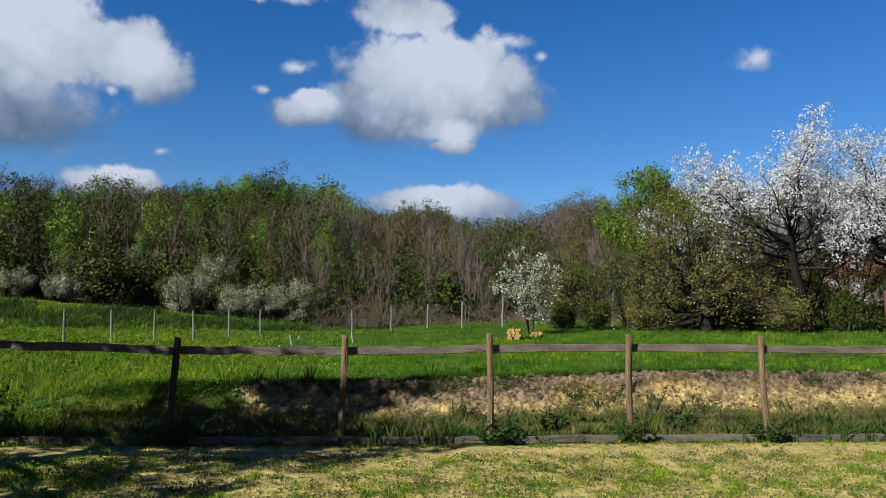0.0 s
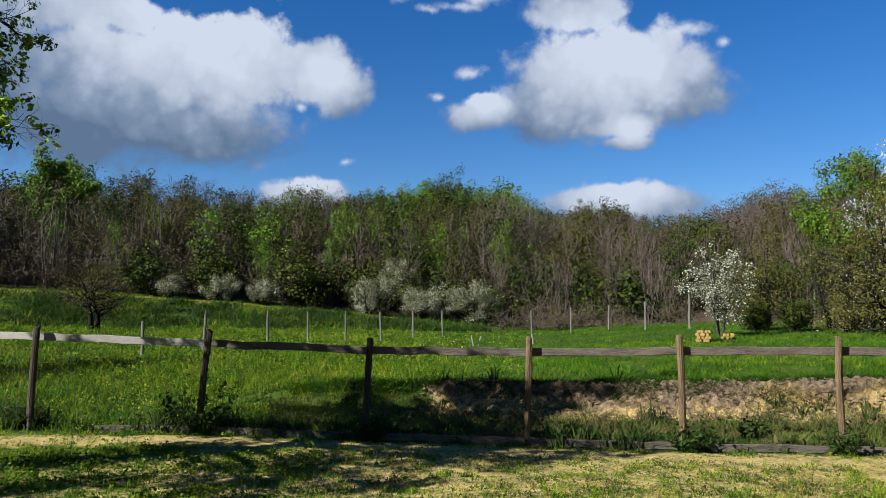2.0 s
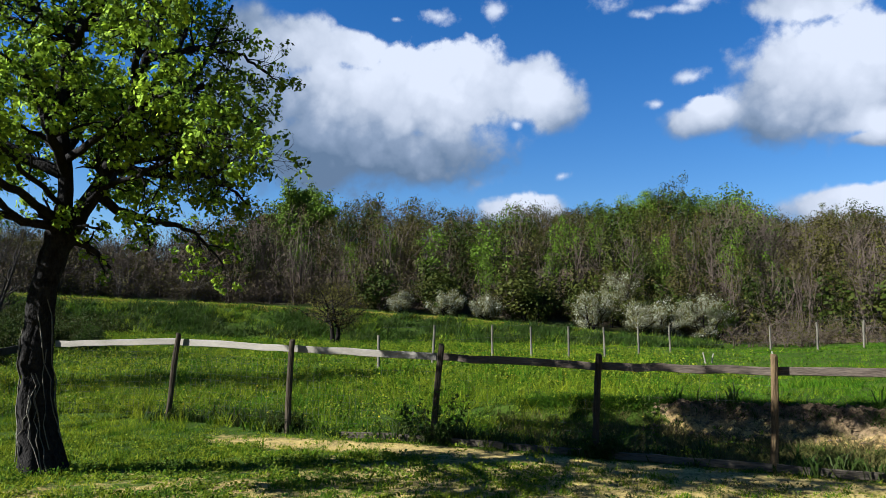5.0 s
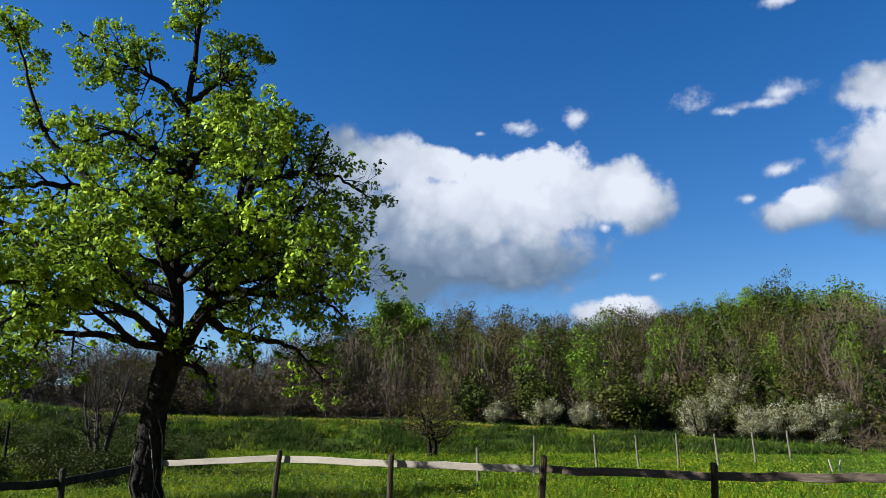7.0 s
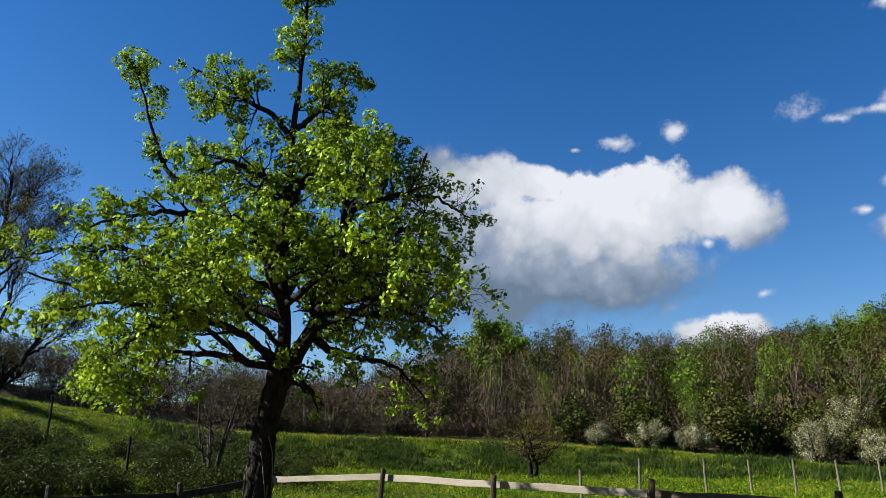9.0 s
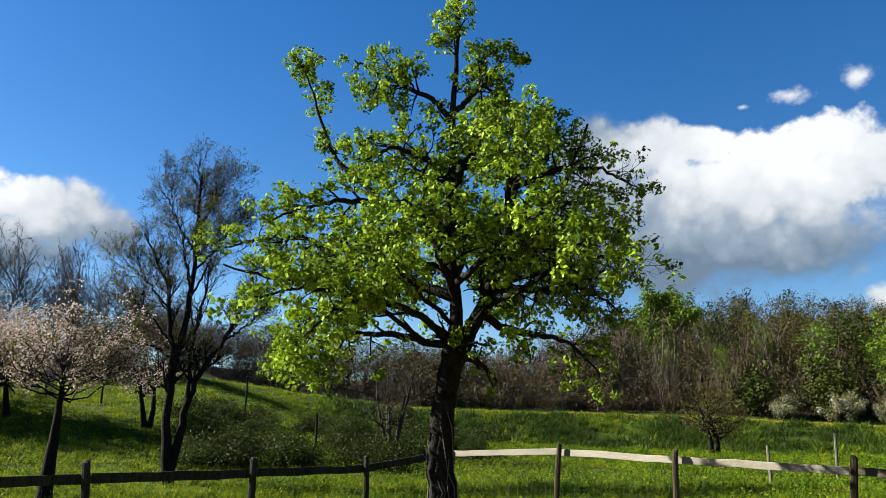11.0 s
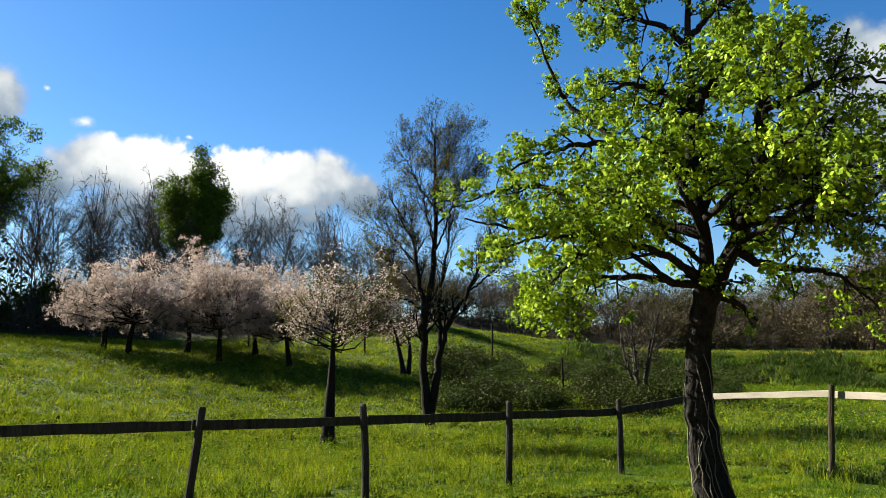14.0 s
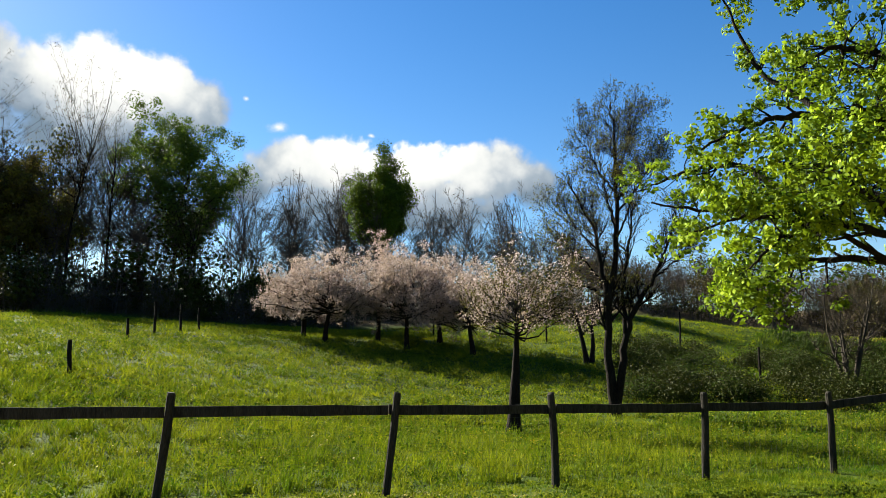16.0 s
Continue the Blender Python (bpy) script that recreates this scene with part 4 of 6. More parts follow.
# ---- the pear tree in the yard ----
def pear_tree():
    rng = np.random.RandomState(41)
    x, y = at(56.0, 9.63)
    root = thing("pear_tree", "old pear tree in fresh yellow-green leaf on a dark leaning trunk", "tree", x, y, turn=56.0)
    # limbs as (across, away, up) from the foot, with the radius at either end
    limbs = []

    def limb(r0, r1, *way):
        limbs.append((r0, r1, way))

    limb(0.19, 0.095, (0.0, 0, -0.1), (-0.06, 0, 0.35), (-0.12, 0, 0.8), (-0.17, 0, 1.25), (-0.16, 0, 1.6), (-0.13, 0, 2.0), (-0.06, 0, 2.45), (-0.02, 0, 2.75))
    limb(0.10, 0.012, (-0.12, 0.0, 2.05), (-0.02, 0.0, 2.5), (0.02, 0.03, 3.07), (-0.03, 0.06, 3.57), (-0.14, 0.1, 4.16), (-0.09, 0.1, 4.61), (-0.07, 0.1, 5.32), (-0.08, 0.05, 6.02), (-0.01, 0.0, 6.67), (0.01, 0.0, 7.46), (-0.02, 0.0, 8.13))
    limb(0.135, 0.02, (-0.16, 0.0, 1.6), (-0.13, 0.0, 2.0), (-0.04, 0.0, 2.39), (0.14, 0.0, 2.73), (0.3, -0.03, 3.09), (0.48, -0.06, 3.52), (0.62, -0.1, 3.86), (0.68, -0.15, 4.22), (0.72, -0.2, 4.66), (0.83, -0.2, 5.13), (1.0, -0.2, 5.58))
    limb(0.055, 0.016, (0.69, -0.1, 4.09), (0.98, 0.1, 4.24), (1.28, 0.25, 4.54), (1.54, 0.3, 4.98), (1.69, 0.3, 5.32), (1.87, 0.3, 5.74))
    limb(0.075, 0.012, (-0.05, 0.04, 3.28), (-0.39, 0.15, 3.43), (-0.68, 0.3, 3.62), (-1.11, 0.4, 3.67), (-1.66, 0.5, 3.66), (-2.14, 0.6, 3.56), (-2.63, 0.7, 3.63), (-3.2, 0.75, 3.82))
    limb(0.07, 0.012, (-0.12, 0.08, 4.08), (-0.35, -0.1, 4.29), (-0.64, -0.3, 4.32), (-1.02, -0.5, 4.33), (-1.39, -0.6, 4.33), (-1.73, -0.7, 4.27), (-2.15, -0.8, 4.02))
    limb(0.045, 0.01, (-0.07, 0.08, 5.63), (-0.3, 0.2, 6.03), (-0.62, 0.35, 6.23), (-0.94, 0.4, 6.43), (-1.26, 0.45, 6.63), (-1.48, 0.45, 6.75))
    limb(0.04, 0.007, (-0.89, -0.45, 4.32), (-1.27, -0.3, 4.71), (-1.58, -0.2, 5.01), (-1.74, -0.2, 5.41), (-1.92, -0.2, 5.96), (-2.13, -0.2, 6.45))
    limb(0.06, 0.01, (0.3, 0.0, 3.08), (0.61, 0.1, 2.89), (0.98, 0.2, 2.83), (1.35, 0.3, 2.83), (1.73, 0.4, 2.74), (2.2, 0.4, 2.36))
    limb(0.07, 0.01, (0.48, -0.06, 3.52), (0.81, -0.3, 3.75), (1.27, -0.5, 3.98), (1.73, -0.6, 4.17), (2.5, -0.6, 3.9))
    limb(0.06, 0.01, (0.44, 0.0, 3.41), (0.97, 0.4, 3.44), (1.61, 0.7, 3.49), (2.18, 0.8, 3.66), (2.54, 0.8, 3.88))
    limb(0.06, 0.01, (-0.01, 0.0, 3.28), (-0.23, -0.8, 3.7), (-0.39, -1.4, 3.95), (-0.55, -2.0, 3.9))
    limb(0.06, 0.01, (-0.03, 0.1, 3.51), (0.14, 0.9, 4.08), (0.37, 1.6, 4.61), (0.55, 2.2, 4.89))
    limb(0.055, 0.01, (-0.0, 0.0, 2.66), (-0.37, -0.3, 2.67), (-0.73, -0.6, 2.71), (-1.07, -0.8, 2.7), (-1.43, -0.9, 2.55), (-1.76, -1.0, 2.4))
    limb(0.05, 0.008, (-1.1, 0.4, 3.65), (-1.39, 0.3, 3.33), (-1.69, 0.3, 3.03), (-1.99, 0.4, 2.69), (-2.19, 0.4, 2.29))
    limb(0.05, 0.008, (-0.01, 0.0, 2.72), (-0.5, -0.9, 2.95), (-0.95, -1.5, 3.0), (-1.3, -1.8, 2.75), (-1.5, -1.9, 2.5))
    limb(0.045, 0.008, (-1.45, 0.45, 3.66), (-1.9, 0.8, 4.15), (-2.45, 1.0, 4.32), (-3.02, 1.1, 4.23), (-3.54, 1.1, 4.07))
    limb(0.05, 0.01, (0.62, -0.1, 3.86), (0.89, -0.8, 4.05), (1.08, -1.3, 4.12), (1.22, -1.7, 3.88))
    limb(0.05, 0.01, (0.56, -0.05, 3.69), (1.14, 0.8, 3.96), (1.69, 1.3, 3.94), (2.25, 1.5, 3.51))
    limb(0.05, 0.01, (-0.11, 0.1, 4.01), (-0.64, 1.0, 4.37), (-1.22, 1.5, 4.47), (-1.77, 1.8, 4.26))
    limb(0.05, 0.01, (-0.08, 0.1, 4.69), (0.12, -0.5, 4.87), (0.27, -0.9, 5.02), (0.35, -1.2, 4.97))
    limb(0.05, 0.01, (-0.08, 0.1, 4.92), (-0.49, -0.5, 4.96), (-0.79, -0.9, 4.91), (-1.06, -1.1, 4.67))
    limb(0.045, 0.009, (-0.06, 0.05, 5.78), (0.21, 0.15, 6.1), (0.47, 0.2, 6.45), (0.66, 0.2, 6.76))
    limb(0.045, 0.009, (-0.08, 0.1, 5.16), (0.26, 0.5, 5.59), (0.73, 0.7, 5.81), (1.24, 0.8, 5.64))
    limb(0.045, 0.009, (-0.08, 0.1, 4.77), (-0.61, 0.6, 5.14), (-1.1, 0.9, 5.37), (-1.54, 1.0, 5.2))
    limb(0.05, 0.01, (-0.02, 0.05, 3.43), (0.35, -0.9, 3.6), (0.68, -1.6, 3.8), (0.84, -2.2, 3.7))
    limb(0.05, 0.01, (0.62, -0.1, 3.86), (0.6, -1.0, 4.4), (0.6, -1.9, 4.6), (0.6, -2.5, 4.4))
    limb(0.05, 0.01, (0.44, 0.0, 3.41), (1.0, -0.4, 3.3), (1.7, -0.6, 3.3), (2.3, -0.6, 3.0))
    limb(0.045, 0.009, (0.72, -0.2, 4.66), (1.3, -0.2, 4.9), (1.9, -0.1, 4.98), (2.5, 0.0, 4.75))
    limb(0.04, 0.008, (1.28, 0.25, 4.54), (1.7, 0.5, 4.7), (2.1, 0.6, 4.65), (2.45, 0.6, 4.4))
    limb(0.05, 0.01, (-0.05, 0.1, 3.5), (-0.3, 1.1, 3.9), (-0.6, 2.0, 4.0), (-0.8, 2.8, 3.8))
    limb(0.05, 0.01, (0.3, 0.0, 3.1), (0.6, 1.2, 3.6), (0.9, 2.2, 3.8), (1.0, 2.9, 3.6))
    limb(0.05, 0.01, (-0.1, 0.1, 4.7), (0.0, 1.2, 5.0), (0.1, 2.1, 5.0))
    limb(0.05, 0.01, (-0.05, 0.1, 4.2), (0.2, 0.8, 4.5), (0.4, 1.5, 4.7), (0.5, 2.0, 4.6))
    limb(0.045, 0.009, (-0.08, 0.1, 5.1), (0.3, 0.8, 5.4), (0.5, 1.4, 5.5))
    limb(0.05, 0.01, (0.44, 0.0, 3.41), (0.5, 0.8, 4.0), (0.5, 1.5, 4.2), (0.4, 2.1, 4.1))
    limb(0.032, 0.008, (0.48, -0.06, 3.52), (0.9, -1.0, 3.6), (1.3, -1.8, 3.5), (1.5, -2.4, 3.3))
    limb(0.032, 0.008, (-0.03, 0.0, 3.57), (-0.7, -1.0, 3.6), (-1.2, -1.8, 3.5), (-1.5, -2.3, 3.3))
    limb(0.032, 0.008, (0.3, -0.03, 3.09), (0.85, -1.0, 3.25), (1.15, -1.9, 3.3), (1.25, -2.7, 3.15))
    limb(0.032, 0.008, (0.44, 0.0, 3.41), (1.3, -0.8, 3.5), (1.8, -1.6, 3.45), (2.1, -2.2, 3.2))
    limb(0.032, 0.008, (-0.02, 0.0, 2.9), (-0.5, -1.1, 3.2), (-0.7, -2.0, 3.3), (-0.75, -2.8, 3.15))
    limb(0.032, 0.008, (-0.37, -0.3, 2.67), (-0.95, -1.2, 3.0), (-1.5, -2.0, 3.0), (-1.95, -2.5, 2.75))
    limb(0.045, 0.009, (0.68, -0.15, 4.22), (1.11, 0.2, 4.82), (1.27, 0.4, 5.4), (1.34, 0.4, 5.66))
    P, R = limb_paths(rng, limbs)
    P[..., 0] = np.where(P[..., 0] > 1.0, 1.0 + np.where(P[..., 2] < 4.3, 0.7, 0.88) * (P[..., 0] - 1.0), P[..., 0])
    R[0] *= 1 + 0.45 * np.exp(-np.arange(25) / 2.2) + 0.015 * np.sin(np.arange(25) * 1.3)
    B1, R1 = branch(rng, P[[2, 4, 5, 6, *range(8, len(P))]], R[[2, 4, 5, 6, *range(8, len(P))]], 13, 0.2, 1.0, 0.62, 60, 5, 0.16, -0.02, 0.5, 0.3, absolute=True)
    for k, count, long_ in ((1, 30, 0.5), (7, 8, 0.16), (3, 6, 0.2)):   # the slender leader and two spires
        Bx, Rx = branch(rng, P[k:k + 1], R[k:k + 1], count, 0.3, 1.0, long_, 50, 5, 0.16, 0.02, 0.5, 0.3, absolute=True)
        B1, R1 = np.concatenate([B1, Bx]), np.concatenate([R1, Rx])
    B2, R2 = branch(rng, B1, R1, 5, 0.15, 1.0, 0.34, 50, 3, 0.2, 0.03, 0.6, 0.4, absolute=True)
    B3, R3 = branch(rng, B2, R2, 3, 0.2, 1.0, 0.16, 50, 2, 0.2, 0.02, 0.7, 0.5, absolute=True)
    V0, Q0 = tubes(P[:1], R[:1], 40)                       # the trunk, ridged and knotty
    axis = np.repeat(P[0], 40, 0)
    ang, hgt = np.arctan2(V0[:, 1] - axis[:, 1], V0[:, 0] - axis[:, 0]), V0[:, 2]
    ridge = 0.06 * np.sin(5 * ang + 1.5 * hgt) + 0.05 * np.sin(9 * ang - 2.3 * hgt + 1) + 0.05 * np.sin(14 * ang + 4 * np.sin(2 * hgt)) + 0.02 * np.sin(hgt * 5 + 2 * ang)
    V0 = axis + (V0 - axis) * (1 + ridge[:, None])
    V, Q = join([(V0, Q0), tubes(P[1:], R[1:], 9), tubes(B1, R1, 5), tubes(B2, R2, 3), strips(rng, B3, R3)])
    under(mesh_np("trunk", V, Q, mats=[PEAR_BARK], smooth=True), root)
    paths = []
    for k in range(22):                # dry creeper clinging to the lower trunk
        u = np.linspace(0, 1, 9)
        hgt = rng.uniform(0.0, 0.5) + u * rng.uniform(0.6, 1.4)
        turn = rng.uniform(0, 6.28) + u * rng.uniform(-1.6, 1.6) + rng.normal(0, 0.12, 9)
        mid_at = np.stack([np.interp(hgt, P[0, :, 2], P[0, :, c]) for c in (0, 1)], 1)
        rr = np.interp(hgt, P[0, :, 2], R[0]) * 1.06 + 0.012
        paths.append(np.stack([mid_at[:, 0] + rr * np.cos(turn), mid_at[:, 1] + rr * np.sin(turn), hgt], 1))
    paths = np.array(paths)
    V, Q = tubes(paths, np.full(paths.shape[:2], 0.006), 4)
    under(mesh_np("creeper", V, Q, mats=[STAKE_WOOD], smooth=True), root, "dry pale creeper stems on the bark")
    C = np.concatenate([B3[:, -1], B2[:, -1]])
    C = C[rng.uniform(0, 1, len(C)) < np.where(C[:, 0] > 0.9, 0.3, np.where(C[:, 2] < 4.6, 0.56, np.where(C[:, 2] < 5.4, 0.46, 0.7)))]
    V, Q, tint = clumps(rng, C + rng.normal(0, 0.02, C.shape), 0.085, 14, 0.058, 0.62)
    under(mesh_np("crown", V, Q, mats=[PEAR_LEAF], attrs=[("tint", tint)]), root, "bunches of fresh pear leaves")


pear_tree()

# ---- trees behind the fence, along the wood's edge ----
OLD = dict(trunk_r=0.2, limbs=50, lift=0.55, wander=0.22, second=12, third=2, fine=0.4, grip=0.4, category="fruit tree", twig=1.2)
x, y = at(-25.6, 24.0)
bunches = ("blossom", BLOSSOM, 10, 0.055, 0.15, "tuft", "white blossom in small bunches")
tree("cherry_tree", "large old fruit tree covered in white blossom", x, y, 58, BARK, [bunches], height=6.35, width=6.5, low=0.42, lean=(-0.4, 0.0), **{**OLD, "limbs": 40, "second": 14, "third": 4, "fine": 0.3, "dome": True})
x, y = at(-31.6, 24.5)
tree("cherry_tree", "large old fruit tree covered in white blossom", x, y, 52, BARK, [bunches], height=6.6, width=6.6, low=0.36, **{**OLD, "limbs": 40, "second": 14, "third": 4, "fine": 0.3, "dome": True})
x, y = at(-19.0, 23.2)
tree("plum_tree", "twiggy plum tree with olive buds and fading blossom", x, y, 53, BARK, [("crown", GREEN_BUD, 32, 0.055, 0.26, "clump", "olive green buds"), ("blossom", DULL_BLOSSOM, 1, 0.05, 0.05, 0.3, "thin white blossom")], height=5.0, width=5.8, trunk_r=0.17, limbs=60, lift=0.5, wander=0.2, second=9, third=2, low=0.08, dome=True, category="fruit tree", twig=1.2)
x, y = at(-15.5, 33.0)
tree("maple_tree", "rounded tree in fresh bright green leaf", x, y, 54, BARK, [("crown", SPRING_LEAF, 46, 0.10, 0.42, "clump", "dense green leaves")], height=7.1, width=4.6, trunk_r=0.16, limbs=44, second=7, third=4, low=0.25, grip=0.5)
x, y = at(-6.5, 22.0)
tree("young_cherry", "young multi-stemmed cherry with white blossom", x, y, 55, GREY_BARK, [("blossom", DULL_BLOSSOM, 4, 0.06, 0.06, 0.3, "white blossom along the shoots"), ("crown", GREEN_BUD, 2, 0.06, 0.06, 0.3, "small olive leaves")], height=2.95, width=2.4, trunk_r=0.03, stems=4, limbs=7, second=5, third=4, low=0.1, category="fruit tree")
rng = np.random.RandomState(5)
for k in range(17):                    # thicket under the blossoming trees
    x, y = at(-8.5 - 1.55 * k + rng.uniform(-0.6, 0.6), rng.uniform(24.5, 27.5) if k % 2 else rng.uniform(23.6, 24.6))
    h = rng.uniform(2.4, 4.0) if k % 2 else rng.uniform(0.8, 1.5)
    tree("hedge_bush", "tangled hedge bush with small olive leaves", x, y, 60 + k, BARK, [("crown", GREEN_BUD if k % 3 == 1 else DARK_LEAF, 16, 0.055, 0.26, "clump", "")], height=h, width=h * 1.0, trunk_r=0.04, stems=4, limbs=9, second=4, third=2, low=0.03, group="hedge under the blossoming trees", category="bush")
for az, h in ((-26.7, 2.3), (-30.0, 2.6), (-31.4, 2.2)):
    x, y = at(az, 26.5)
    tree("hedge_bush", "tangled hedge bush with small olive leaves", x, y, int(-10 * az), BARK, [("crown", GREEN_BUD, 18, 0.055, 0.26, "clump", "")], height=h, width=h, trunk_r=0.04, stems=4, limbs=9, second=4, third=2, low=0.03, group="hedge under the blossoming trees", category="bush")
# blackthorn in flower at the foot of the wood
for k, (az, d, h, w) in enumerate([(29.6, 47.5, 2.0, 2.6), (26.5, 47.3, 1.9, 2.3), (33.0, 48, 1.5, 2.2), (18.8, 46.8, 3.0, 2.9), (15.4, 47, 2.7, 2.6), (13.4, 47, 3.0, 2.9), (10.9, 47, 3.5, 3.4), (16.8, 49, 4.6, 2.6)]):
    x, y = at(az, d)
    tree("blackthorn_bush", "rounded blackthorn bush in dull white flower", x, y, 80 + k, BARK, [("blossom", DULL_BLOSSOM, 11, 0.065, 0.28, "clump", ""), ("foliage", GREEN_BUD, 10, 0.07, 0.36, "clump", "")], height=h * 0.88, width=w * 1.1, trunk_r=0.05, stems=5, limbs=7, wander=0.35, second=6, third=3, low=0.06, grip=0.5, splay=0.6, twig=1.0, group="blackthorn at the wood's edge", category="bush")
x, y = at(9.8, 48.0)
tree("green_bush", "round bush in bright green leaf", x, y, 90, BARK, [("crown", SPRING_LEAF, 7, 0.13, 0.1, 0.5, "")], height=2.2, width=2.8, trunk_r=0.05, stems=4, limbs=7, second=5, third=3, low=0.1, category="bush")
x, y = at(37.8, 37.0)
tree("apple_tree", "small crooked apple tree with sparse olive leaf", x, y, 91, BARK, [("crown", GREEN_BUD, 12, 0.065, 0.34, "clump", "")], height=3.4, width=5.2, trunk_r=0.12, stems=2, limbs=14, wander=0.25, second=6, third=4, low=0.15, category="fruit tree")
x, y = at(40.3, 62.0)
tree("poplar_tree", "tall pointed tree in fresh green leaf", x, y, 92, BARK, [("crown", SPRING_LEAF, 60, 0.2, 0.6, "clump", "")], height=9.4, width=5.0, trunk_r=0.15, limbs=26, second=6, third=4, low=0.15)

# ---- the orchard on the slope ----
pale_pink = ("blossom", PINK, 11, 0.068, 0.15, "tuft", "pale pink blossom")
for k, (az, d, h, w) in enumerate([(86.0, 34, 4.7, 5.6), (91.0, 34.5, 5.2, 6.6), (93.2, 36.5, 5.3, 6.4), (97.0, 35, 4.9, 6.4), (88.5, 37, 5.0, 6.0), (98.6, 37, 4.2, 5.0)]):
    x, y = at(az, d)
    tree("apple_tree", "low spreading apple tree in pale pink blossom", x, y, 100 + k, BARK, [pale_pink], height=h, width=w, trunk_r=0.13, limbs=46, lift=0.75, wander=0.2, second=7, third=4, low=0.36, dome=True, twig=1.0, group="blossoming orchard trees", category="fruit tree")
x, y = at(83.1, 18.8)
tree("apple_tree", "straight-stemmed apple tree with faded whitish blossom", x, y, 116, BARK, [("blossom", PINK, 4, 0.05, 0.12, "tuft", "sparse blossom"), ("crown", GREEN_BUD, 10, 0.05, 0.26, "clump", "olive young leaves")], height=4.9, width=4.0, trunk_r=0.18, limbs=40, lift=0.4, wander=0.1, second=6, third=4, low=0.62, dome=True, lean=(0.02, 0.05), category="fruit tree")


def walnut_tree():
    rng = np.random.RandomState(111)
    x, y = at(75.6, 22.5)
    root = thing("walnut_tree", "tall nearly bare tree forking low into two crooked stems", "tree", x, y, turn=75.6)
    limbs = [
        (0.15, 0.02, ((-0.05, 0, -0.2), (-0.1, 0, 0.6), (-0.24, 0, 1.5), (-0.23, 0, 2.5), (-0.22, 0, 3.3), (-0.43, 0.1, 4.4), (-0.5, 0.2, 5.2), (-0.91, 0.3, 6.1), (-1.35, 0.4, 6.9))),
        (0.10, 0.012, ((-0.22, 0, 3.0), (0.02, -0.1, 4.4), (0.08, -0.1, 5.8), (0.07, 0, 7.1), (0.05, 0.1, 8.3), (-0.05, 0.1, 9.3))),
        (0.13, 0.015, ((-0.03, 0, 0.3), (0.16, 0, 1.4), (0.25, 0, 2.3), (0.58, -0.1, 3.1), (1.1, -0.2, 3.9), (1.5, -0.3, 4.8), (1.7, -0.4, 5.7))),
        (0.07, 0.01, ((0.25, 0, 2.3), (0.2, 0.2, 3.4), (0.35, 0.5, 4.6), (0.55, 0.8, 5.8), (0.7, 0.9, 6.8))),
        (0.034, 0.008, ((0.08, -0.1, 5.8), (0.7, -0.3, 6.5), (1.2, -0.4, 7.4))),
        (0.034, 0.008, ((0.07, 0, 6.4), (-0.6, 0.2, 7.4), (-0.95, 0.3, 8.5))),
        (0.034, 0.008, ((0.07, 0, 7.1), (0.6, 0.3, 8.2), (0.95, 0.4, 9.0))),
        (0.034, 0.008, ((-0.45, 0.1, 4.7), (-1.2, 0, 5.5), (-1.8, 0, 6.0))),
        (0.034, 0.008, ((-0.3, 0, 3.7), (-0.9, -0.6, 4.4), (-1.5, -1.0, 4.9))),
        (0.034, 0.008, ((0.05, -0.1, 5.2), (-0.2, -0.9, 6.2), (-0.4, -1.4, 7.2))),
        (0.034, 0.008, ((0.05, -0.1, 5.0), (0.5, -0.9, 6.0), (0.7, -1.3, 7.0))),
        (0.034, 0.008, ((-0.4, 0.1, 4.3), (-0.5, 1.0, 5.4), (-0.7, 1.5, 6.4))),
        (0.034, 0.008, ((1.1, -0.2, 3.9), (1.7, 0.3, 4.4), (2.1, 0.5, 4.9))),
        (0.034, 0.008, ((0.08, 0, 6.8), (0.1, 0.8, 7.8), (0.15, 1.1, 8.7))),
        (0.045, 0.01, ((-0.23, 0, 3.3), (-0.8, 0.3, 3.7), (-1.5, 0.5, 3.8), (-2.1, 0.6, 3.5))),
    ]
    P, R = limb_paths(rng, limbs, 2.0)
    R[0] *= 1 + 0.4 * np.exp(-np.arange(25) / 2.0)
    B1, R1 = branch(rng, P, R, 19, 0.34, 1.0, 1.25, 40, 5, 0.12, 0.12, 0.5, 0.3, absolute=True)
    B2, R2 = branch(rng, B1, R1, 8, 0.15, 1.0, 0.62, 38, 4, 0.12, 0.1, 0.6, 0.35, absolute=True, least=0.003)
    B3, R3 = branch(rng, B2, R2, 5, 0.15, 1.0, 0.3, 36, 2, 0.12, 0.08, 0.7, 0.5, absolute=True, least=0.0025)
    V, Q = join([tubes(P, R, 9), tubes(B1, R1, 4), tubes(B2, R2, 3), strips(rng, B3, R3 * 1.6)])
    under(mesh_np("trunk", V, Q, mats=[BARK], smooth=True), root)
    V, Q, tint = leaves(rng, np.repeat(B3[:, -1], 2, 0), 0.05, 0.03, 0.4)
    under(mesh_np("crown", V, Q, mats=[GREEN_BUD], attrs=[("tint", tint)]), root, "first small grey-green leaves")


